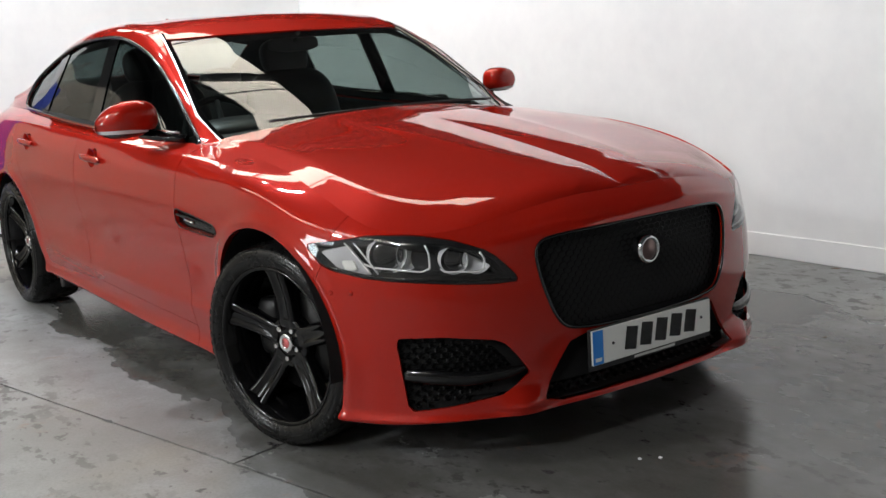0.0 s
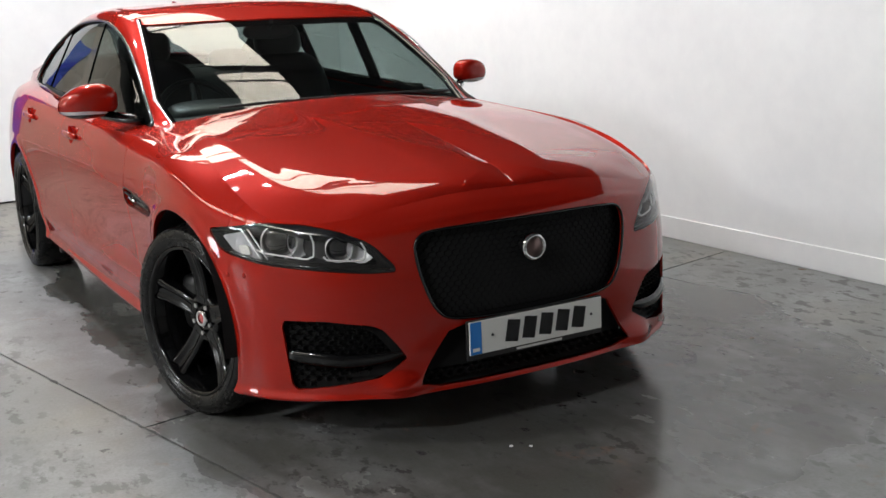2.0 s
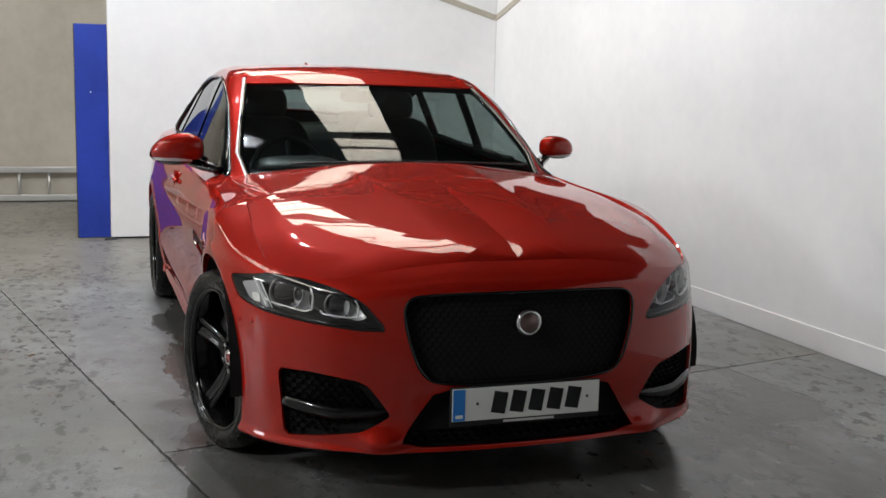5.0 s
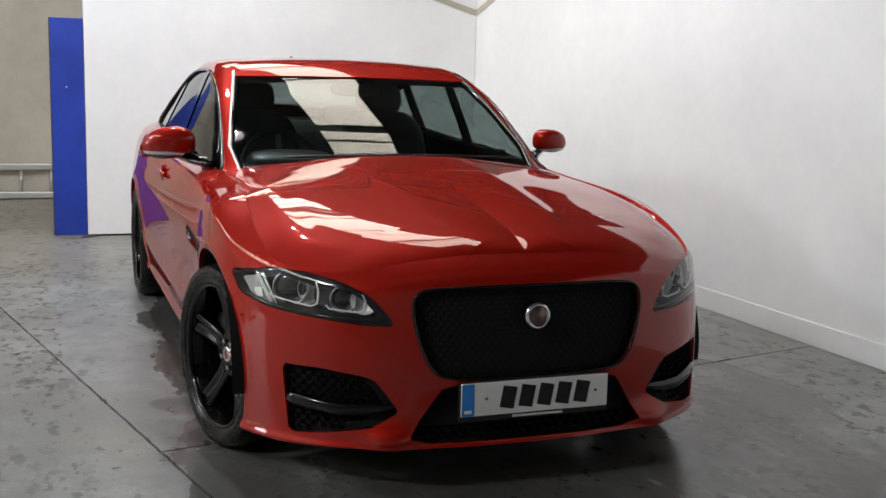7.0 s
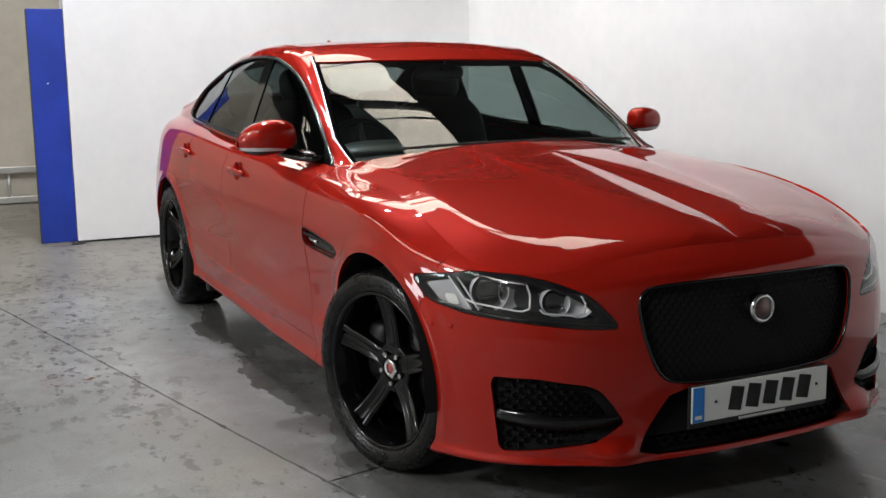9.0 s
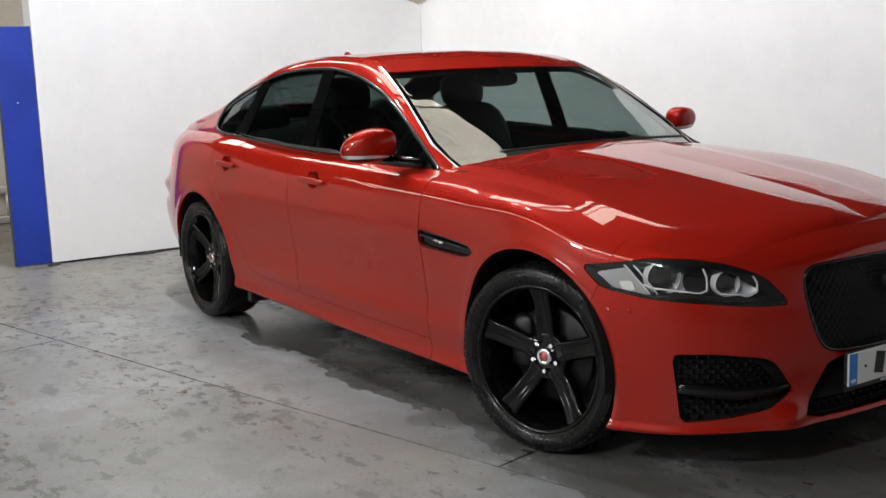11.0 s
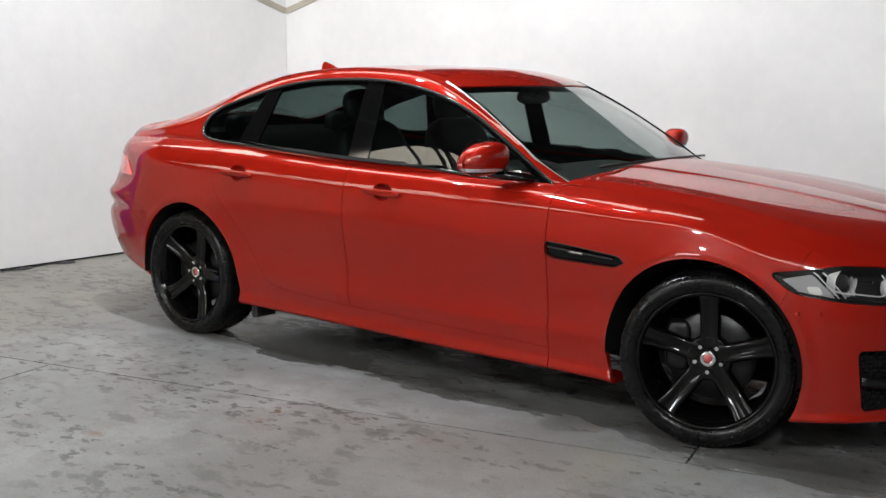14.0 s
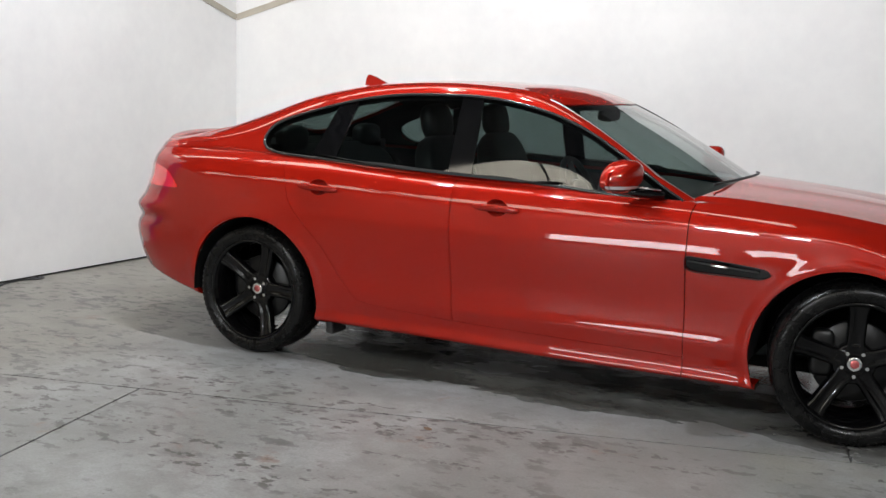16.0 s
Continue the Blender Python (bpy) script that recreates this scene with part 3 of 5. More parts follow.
def eased(row, sign=1.0, spread=5):
    """Evens out the curvature of a row round the car, mirrored at nose and tail."""
    k = np.exp(-0.5 * (np.arange(-3 * spread, 3 * spread + 1) / spread) ** 2)
    n = 3 * spread
    wide = np.concatenate([sign * row[n:0:-1], row, sign * row[-2:-n - 2:-1]])
    return np.convolve(wide, k / k.sum(), "valid")


rx, ry, rnx, rny = plan(ring_u)
rx, ry, rnx, rny = eased(rx), eased(ry, -1.0), eased(rnx), eased(rny, -1.0)
line_k = np.arange(len(LINES))
dense_k = np.linspace(0, len(LINES) - 1, (len(LINES) - 1) * NK + 1)
base_o, base_z = np.array([o for o, _ in LINES]), np.array([z for _, z in LINES])
offs = np.array([eased(hermite(PU, o, ring_u)) for o in base_o])
highs = np.array([eased(hermite(PU, z, ring_u)) for z in base_z])


def across(rows):
    """Smooth interpolation over the feature lines."""
    out = np.empty((len(dense_k), rows.shape[1]))
    for i in range(rows.shape[1]):
        out[:, i] = hermite(line_k, rows[:, i], dense_k, True)
    return out


so, sz = across(offs).T, across(highs).T
# flat shoulder under the windows: the flank leans in by these degrees at four heights
hold = hermite(PU, (0, 0, 0, 0, 0, 0, 0, .3, 1, 1, 1, 1, .6, 0, 0, 0), ring_u).clip(0, 1)
LEAN = np.tan(np.radians((8.0, 22.0, 27.0, 62.0)))
for i in np.nonzero(hold > 0)[0]:
    z6, z7, z8 = highs[6, i], highs[7, i], highs[8, i]
    kz = np.array((z6, z7 - 0.045, z7 + 0.008, z8))
    ko = np.array((offs[6, i], 0, 0, offs[8, i]))
    ko[1] = ko[0] - math.tan(math.radians(15.0)) * (kz[1] - kz[0])
    ko[2] = ko[1] - math.tan(math.radians(24.5)) * (kz[2] - kz[1])
    zz = np.linspace(z6, z8, 2 * NK + 1)
    c = np.clip(np.searchsorted(kz, zz) - 1, 0, 2)
    hh = kz[c + 1] - kz[c]
    q = (zz - kz[c]) / hh
    oo = (2 * q**3 - 3 * q**2 + 1) * ko[c] - (q**3 - 2 * q**2 + q) * hh * LEAN[c] + (3 * q**2 - 2 * q**3) * ko[c + 1] - (q**3 - q**2) * hh * LEAN[c + 1]
    so[i, 6 * NK:] += hold[i] * (oo - so[i, 6 * NK:])
    sz[i, 6 * NK:] += hold[i] * (zz - sz[i, 6 * NK:])
# wheel arch flares
sx = rx[:, None] + rnx[:, None] * so
ARCHES = ((-0.015, 0.325, 0.392), (-2.955, 0.325, 0.392))
for ax, az, ar in ARCHES:
    far = np.hypot(sx - ax, sz - az) - ar
    so = so + 0.006 * np.exp(-((far - 0.015) / 0.028) ** 2) * (sz < 0.86)
# flick of the bumper below the side intakes
so = so + 0.034 * np.exp(-(((ry[:, None] - 0.47) / 0.070) ** 2) - ((sz - 0.205) / 0.040) ** 2) * (rx[:, None] > 0.2)
# ledge and groove across the rear bumper
so = so + (0.020 * np.exp(-((sz - 0.715) / 0.034) ** 2) - 0.016 * np.exp(-((sz - 0.645) / 0.024) ** 2)) * np.clip((-3.50 - rx[:, None]) / 0.25, 0, 1)
# crease along the doors
crease_x = rx[:, None] + rnx[:, None] * so
dz = sz - (0.742 - 0.018 * (crease_x + 1.8))
so = so - 0.055 * (np.sqrt(dz**2 + 0.005**2) - 0.05) * np.exp(-((dz / 0.085) ** 2)) * np.clip((-0.33 - crease_x) / 0.15, 0, 1) * np.clip((crease_x + 3.0) / 0.6, 0, 1) * (ry[:, None] > 0.7)
# sharp kick line low on the doors
dz = sz - 0.352
so = so - np.where(dz > 0, 0.26, 0.05) * (np.sqrt(dz**2 + 0.003**2) - 0.003) * np.exp(-((dz / 0.052) ** 2)) * np.clip((-0.42 - crease_x) / 0.12, 0, 1) * np.clip((crease_x + 2.3) / 0.8, 0, 1) * (ry[:, None] > 0.7)
SIDE_V = np.stack([rx[:, None] + rnx[:, None] * so, np.maximum(ry[:, None] + rny[:, None] * so, 0), sz], -1).reshape(-1, 3)
SIDE_T = grid_faces(NU, len(dense_k))
TOP = SIDE_V.reshape(NU, -1, 3)[:, -1]

# bonnet: fans in from the top edge to the middle line
COWL = -0.77
u_cowl = np.interp(-COWL, -TOP[:, 0], ring_u)
NB, NW = 240, 170
bu = np.linspace(0, u_cowl, NB)
edge = np.stack([np.interp(bu, ring_u, TOP[:, i]) for i in range(3)], -1)
s = bu / u_cowl
mid_x = TOP[0, 0] - 0.006 + (-0.63 - TOP[0, 0]) * s
mid_z = hermite((0.70, 0.60, 0.40, 0.10, -0.20, -0.63), (0.786, 0.826, 0.868, 0.919, 0.963, 1.014), mid_x)
# one line of the grid runs along the crease of the bulge
CREASE_AT = ((0.72, 0.60, 0.40, 0.15, -0.15, -0.50, -0.80), (0.150, 0.190, 0.222, 0.238, 0.254, 0.280, 0.300))
w_c = np.full(NB, 0.5)
for _ in range(30):
    x_c = edge[:, 0] + (mid_x - edge[:, 0]) * w_c
    w_c = np.clip(1 - hermite(*CREASE_AT, x_c) / np.maximum(edge[:, 1], 1e-4), 0.12, 0.95)
q = np.linspace(0, 1, 120) ** 0.75
w = np.concatenate([0.0045 + (w_c[:, None] - 0.0045) * q, w_c[:, None] + (1 - w_c[:, None]) * np.linspace(0, 1, NW - 119)[1:]], 1)
X = edge[:, 0:1] + (mid_x - edge[:, 0])[:, None] * w
Y = edge[:, 1:2] * (1 - w)
rise = 0.74 * (1 - (1 - w) ** 2.2) + 0.26 * (1 - (1 - w) ** 7)
# a crease runs forward from the screen's corner, a hand's width inside the shut line
inboard = edge[:, 1:2] * w
FOLD = 0.095
fold = 0.5 * (inboard / FOLD + 1 - np.sqrt((inboard / FOLD - 1) ** 2 + 0.03)) - 0.5 * (1 - math.sqrt(1.03))
folded = 0.74 * (1 - (1 - w) ** 2.2) + 0.26 * fold - 0.010 * np.exp(-((inboard - FOLD - 0.06) / 0.04) ** 2)
along = np.clip((edge[:, 1:2] - 0.62) / 0.12, 0, 1)
along = along * along * (3 - 2 * along)
rise = rise + along * (folded - rise)
Z = edge[:, 2:3] + (mid_z - edge[:, 2])[:, None] * rise
for _ in range(30):
    Z[1:-1] = 0.25 * Z[:-2] + 0.5 * Z[1:-1] + 0.25 * Z[2:]
even = Z.copy()
for _ in range(300):
    even[1:-1] = 0.25 * even[:-2] + 0.5 * even[1:-1] + 0.25 * even[2:]
Z = Z + (even - Z) * np.clip((0.55 - X) / 0.25, 0, 1) * np.clip(inboard / 0.06, 0, 1) * np.clip((X + 0.66) / 0.15, 0, 1)
# the rear corners run on evenly to the screen
turn = np.clip((Y - 0.2) / 0.3, 0, 1)
Z = Z - 0.0067 * np.clip((-0.36 - X) / 0.24, 0, 1.4) ** 2 * turn * turn * (3 - 2 * turn) * np.clip(inboard / 0.05, 0, 1)
past = Y - hermite(*CREASE_AT, X)
beyond = 0.5 * (past + np.sqrt(past ** 2 + 0.014 ** 2))
Z = Z - 0.0085 * (1 - np.exp(-beyond / 0.045)) * np.clip((0.70 - X) / 0.22, 0, 1) * np.clip((X + 0.75) / 0.35, 0.35, 1)
BON_V = np.stack([X, Y, Z], -1).reshape(-1, 3)
BON_T = grid_faces(NB, NW)

# cabin and boot: sections from the belt over the rail to the middle line
CX = (-0.66, -0.77, -1.00, -1.25, -1.50, -1.85, -2.20, -2.55, -2.85, -3.15, -3.50, -3.85, -4.08)
RAIL1_Y = (.754, .742, .722, .690, .660, .640, .636, .640, .655, .690, .710, .690, .600)
RAIL1_Z = (.912, .950, 1.082, 1.230, 1.332, 1.376, 1.374, 1.333, 1.257, 1.150, 1.085, 1.056, 1.040)
RAIL2_Y = (.744, .728, .684, .632, .584, .562, .556, .554, .558, .590, .630, .620, .540)
RAIL2_Z = (.905, .960, 1.105, 1.254, 1.368, 1.416, 1.418, 1.384, 1.314, 1.202, 1.108, 1.068, 1.046)
MID_Z = (.915, .988, 1.133, 1.277, 1.402, 1.440, 1.445, 1.426, 1.378, 1.286, 1.160, 1.092, 1.066)
BOW = (.15, .15, .135, .10, .07, .03, 0, 0, -.04, -.07, -.07, -.05, -.04)
NS, NQ = 420, 12
cs = np.linspace(-0.66, -4.08, NS)
at_u = np.interp(-cs, -TOP[: NU - 6, 0], ring_u[: NU - 6])
belt_y, belt_z = np.interp(at_u, ring_u, TOP[:, 1]), np.interp(at_u, ring_u, TOP[:, 2])
r1y, r1z, r2y, r2z, mz, bow = (hermite(CX, c, cs) for c in (RAIL1_Y, RAIL1_Z, RAIL2_Y, RAIL2_Z, MID_Z, BOW))
r1y, r2y = np.minimum(r1y, belt_y - 0.03), np.minimum(r2y, belt_y - 0.07)
b1y, b1z = belt_y - 0.006, belt_z + np.minimum(0.02, 0.3 * np.maximum(r1z - belt_z, 0.002))
g_y, g_z = 0.5 * (b1y + r1y) + 0.018 * (r1z - b1z), 0.5 * (b1z + r1z)
QY = np.stack([belt_y, b1y, g_y, r1y, r2y, 0.86 * r2y, 0.5 * r2y, 0 * r2y])
QZ = np.stack([belt_z, b1z, g_z, r1z, r2z, r2z + 0.27 * (mz - r2z), r2z + 0.75 * (mz - r2z), mz])
q_dense = np.linspace(0, len(QY) - 1, (len(QY) - 1) * NQ + 1)
cy = np.stack([hermite(np.arange(len(QY)), QY[:, i], q_dense) for i in range(NS)])
cz = np.stack([hermite(np.arange(len(QY)), QZ[:, i], q_dense) for i in range(NS)])
cx = cs[:, None] + bow[:, None] * (1 - (cy / r1y[:, None]) ** 2).clip(0, 1)
CAB_V = np.stack([cx, np.maximum(cy, 0), cz], -1).reshape(-1, 3)
CAB_T = grid_faces(NS, len(q_dense))

# outlines on the side (x, z) and the front (y, z)
DLO = rounded(((-.71, .918), (-.837, .982), (-.931, 1.047), (-1.073, 1.137), (-1.217, 1.221), (-1.359, 1.281), (-1.521, 1.326), (-1.724, 1.360), (-1.92, 1.369), (-2.24, 1.364), (-2.474, 1.332), (-2.688, 1.282), (-2.871, 1.230), (-2.962, 1.193), (-3.004, 1.130), (-2.988, 1.080), (-2.915, 1.048), (-2.746, 1.036), (-2.554, 1.028), (-2.298, 1.013), (-2.056, 1.003), (-1.83, .997), (-1.60, .986), (-1.33, .972), (-.95, .938)), 1)
FRONT_DOOR = rounded(((-.687, .270), (-.690, 1.30), (-1.86, 1.40), (-1.815, .98), (-1.795, .300)), 0)
REAR_DOOR = rounded(((-1.83, .302), (-1.80, .3005), (-1.801, .33), (-1.82, .98), (-1.865, 1.40), (-2.70, 1.40), (-2.80, 1.03), (-2.72, .80), (-2.52, .60), (-2.42, .45), (-2.33, .345), (-2.22, .327)), 1, 0.12)
GRILLE = rounded(((.0, .692), (.32, .690), (.408, .672), (.400, .56), (.352, .425), (.28, .398), (0, .392), (-.28, .398), (-.352, .425), (-.400, .56), (-.408, .672), (-.32, .690)), 2)
FOG = rounded(((.773, .427), (.674, .428), (.548, .409), (.517, .394), (.482, .350), (.444, .294), (.483, .270), (.536, .242), (.643, .221), (.755, .203)), 1, 0.08)
HEADLAMP = rounded(((.884, .690), (.84, .706), (.785, .724), (.69, .720), (.61, .700), (.53, .662), (.455, .572), (.54, .572), (.63, .580), (.80, .598), (.868, .622)), 1, 0.16)
LOW_INTAKE = rounded(((-.30, .385), (.30, .385), (.43, .190), (-.43, .190)), 1, 0.1)
VENT = rounded(rounded(((-.325, .668), (-.35, .692), (-.692, .724), (-.692, .668), (-.655, .652), (-.37, .645)), 1, 0.1), 1, 0.25)


def side_cut(V, poly):
    return inside(V[:, [0, 2]], poly)


def front_cut(V, poly):
    return inside(V[:, [1, 2]], poly)


def arch_cut(V):
    return np.minimum(*[np.hypot(V[:, 0] - ax, V[:, 2] - az) - ar for ax, az, ar in ARCHES])


def many(V, T, *cuts):
    for c in cuts:
        V, T = trim(V, T, c(V))
    return V, T


ALL_SIDE = np.concatenate([SIDE_V.reshape(NU, -1, 3)[:, 8:].reshape(-1, 3), CAB_V])


def on_side(x, z, lift=0.0, only=None):
    """The flank's y at a place of the side view."""
    P = ALL_SIDE if only is None else only
    d = (P[:, 0] - x) ** 2 + (P[:, 2] - z) ** 2
    i = np.argpartition(d - 1e-4 * P[:, 1], 6)[:6]
    wgt = 1 / (d[i] + 1e-6)
    return float((P[i, 1] * wgt).sum() / wgt.sum()) + lift


FRONT_ONLY = SIDE_V[(SIDE_V[:, 0] > 0.1)]


def on_front(y, z, lift=0.0):
    """The nose's x at a place of the front view."""
    P = FRONT_ONLY
    d = (P[:, 1] - abs(y)) ** 2 + (P[:, 2] - z) ** 2
    i = np.argpartition(d, 6)[:6]
    wgt = 1 / (d[i] + 1e-6)
    return float((P[i, 0] * wgt).sum() / wgt.sum()) + lift

# ---- the car: its parts ----
car = tagged(new("car"), "red four-door sedan with black wheels parked on the grey floor", "car")
SEAM = lambda V: V[:, 0] - 0.30 - 0.35 * (V[:, 2] - 0.6)   # bumper to wing
notch = lambda f, k: (lambda V: f(V) - k)
outside = lambda f, k: (lambda V: -f(V) - k)
at_side = lambda poly: (lambda V: side_cut(V, poly))
at_front = lambda poly: (lambda V: np.where(V[:, 0] > 0.1, front_cut(V, poly), -1.0))
GAP = 0.0009

NOSE_V = SIDE_V.reshape(NU, -1, 3)
V, T = many(NOSE_V.reshape(-1, 3), grid_faces(NU, NOSE_V.shape[1]), lambda V: SEAM(V) - GAP, arch_cut, outside(at_front(GRILLE), 0), outside(at_front(FOG), 0), outside(at_front(HEADLAMP), 0.002), outside(at_front(LOW_INTAKE), 0))
panel("front_bumper", V, T, PAINT, car, lip=0.010)
V, T = many(BON_V, BON_T, lambda V: V[:, 0] + 0.60 + 0.24 * V[:, 1] ** 2, lambda V: -(V[:, 0] - 5), )
panel("bonnet", V, T, PAINT, car, lip=0.015)
HANDLES = ((-1.575, .860), (-2.550, .893))
for sgn in (-1, 1):
    V, T = many(SIDE_V, SIDE_T, lambda V: -SEAM(V) - GAP, lambda V: V[:, 0] + 0.685, arch_cut, outside(at_front(HEADLAMP), 0.002), outside(at_side(VENT), 0), lambda V: 1.02 - V[:, 2] - 0.004)
    panel("wing", V, T, PAINT, car, side=sgn, lip=0.025)
    for name, poly, rear in (("front_door", FRONT_DOOR, 0), ("rear_door", REAR_DOOR, 1)):
        hx, hz = HANDLES[rear]
        V, T = many(SIDE_V, SIDE_T, notch(at_side(poly), GAP), arch_cut, lambda P: (np.hypot((P[:, 0] - hx) / 1.25, P[:, 2] - hz) - 0.040))
        door = panel(name, V, T, PAINT, car, side=sgn)
    V, T = many(SIDE_V, SIDE_T, lambda V: -(V[:, 0] + 0.6889), arch_cut, outside(at_side(FRONT_DOOR), GAP), outside(at_side(REAR_DOOR), GAP))
    panel("rear_wing", V, T, PAINT, car, side=sgn, lip=0.02)
# roof, pillars and boot
ws = lambda V: np.minimum(np.interp(-V[:, 0], -cs, r2y) - 0.004 - V[:, 1], np.minimum(V[:, 0] + 1.29 + 0.30 * V[:, 1] ** 2, 9)) * 1.0
bk = lambda V: np.minimum(np.minimum(np.interp(-V[:, 0], -cs, r2y) - 0.03 - V[:, 1], -2.83 - V[:, 0] - 0.1 * V[:, 1] ** 2), V[:, 0] + 3.55)
V, T = many(CAB_V, CAB_T, lambda V: -(V[:, 0] + 0.603 + 0.24 * V[:, 1] ** 2), outside(ws, 0), outside(bk, 0), outside(lambda V: np.where(V[:, 1] > 0.5, side_cut(V, DLO), -1), 0))
panel("roof", V, T, PAINT, car, lip=0.006)
V, T = many(CAB_V, CAB_T, notch(ws, -0.006))
windscreen = panel("windscreen", V, T, SCREEN_GLASS, car, lip=0, lift=-0.006)
V, T = many(CAB_V, CAB_T, notch(bk, -0.006))
panel("rear_window", V, T, SIDE_GLASS, car, lip=0, lift=-0.006)
PANES = (("front_side_window", ((-.60, .85), (-.60, 1.5), (-1.775, 1.5), (-1.755, .85))),
         ("rear_side_window", ((-1.885, .90), (-1.885, 1.5), (-2.44, 1.5), (-2.55, .90))),
         ("quarter_window", ((-2.72, .90), (-2.52, 1.5), (-3.2, 1.5), (-3.2, .90))))
flank = lambda V: np.where(V[:, 1] > 0.5, side_cut(V, DLO), -1)
for sgn in (-1, 1):
    for name, poly in PANES:
        V, T = many(CAB_V, CAB_T, notch(flank, 0.008), at_side(np.array(poly)))
        panel(name, V, T, SIDE_GLASS, car, side=sgn, lip=0, lift=-0.008)
    V, T = many(CAB_V, CAB_T, notch(flank, 0.0), *[outside(at_side(np.array(p)), 0) for _, p in PANES])
    for q in (-1, 1):
        Vq, Tq = many(V, T, lambda P: q * (P[:, 0] + 2.2), lambda P: P[:, 0] + 2.9)
        panel("pillar_cover", Vq, Tq, BLACK, car, side=sgn, lip=0.008, lift=-0.003)
    V, T = many(CAB_V, CAB_T, notch(flank, -0.005), outside(flank, 0.013))
    panel("window_trim", V, T, BLACK, car, side=sgn, lip=0.01, lift=0.003)
    rim = [(x, sgn * (on_side(x, z, 0.003, CAB_V)), z) for x, z in rounded(DLO, 1)]
    mesh_object("window_bead", *tube(rim, 0.0075, 8, closed=True), BEAD, car, "dark polished bead round the side windows")
# inner lining
IN = lambda V, T: (V - 0.03 * normals(V, T) * np.sign((normals(V, T) * (V - [-1.6, 0, .5])).sum()), T)
V, T = many(SIDE_V, SIDE_T, arch_cut)
V, T = IN(V, T)
V, T = many(V, T, outside(at_front(HEADLAMP), -0.02), lambda V: np.hypot(V[:, 0], V[:, 2] - 0.325) - 0.40, lambda V: np.hypot(V[:, 0] + 2.955, V[:, 2] - 0.325) - 0.40)
V, T = many(V, T, lambda V: V[:, 0] + 3.5, lambda V: V[:, 2] - 0.24, outside(at_front(FOG), -0.02), outside(at_side(VENT), -0.02))
panel("inner_shell", V, T, DARK, car, lip=0)
V, T = many(CAB_V, CAB_T, outside(ws, -0.012), outside(bk, -0.012), outside(flank, -0.014))
V, T = IN(V, T)
V, T = many(V, T, lambda V: V[:, 0] + 3.98)
panel("headlining", V, T, DARK, car, lip=0)


def soft_block(size, n=(2.5, 2.5), segs=(28, 16)):
    """A rounded block: a superellipsoid of the given full size."""
    a, b, c = (k / 2 for k in size)
    e1, e2 = 2 / n[0], 2 / n[1]
    p = lambda v, e: math.copysign(abs(v) ** e, v)
    V, F = [], []
    for i in range(segs[1] + 1):
        t = -math.pi / 2 + math.pi * i / segs[1]
        for j in range(segs[0]):
            f = 2 * math.pi * j / segs[0]
            V.append((a * p(math.cos(t), e1) * p(math.cos(f), e2), b * p(math.cos(t), e1) * p(math.sin(f), e2), c * p(math.sin(t), e1)))
    for i in range(segs[1]):
        for j in range(segs[0]):
            k = (j + 1) % segs[0]
            F.append((i * segs[0] + j, i * segs[0] + k, (i + 1) * segs[0] + k, (i + 1) * segs[0] + j))
    return np.array(V), F


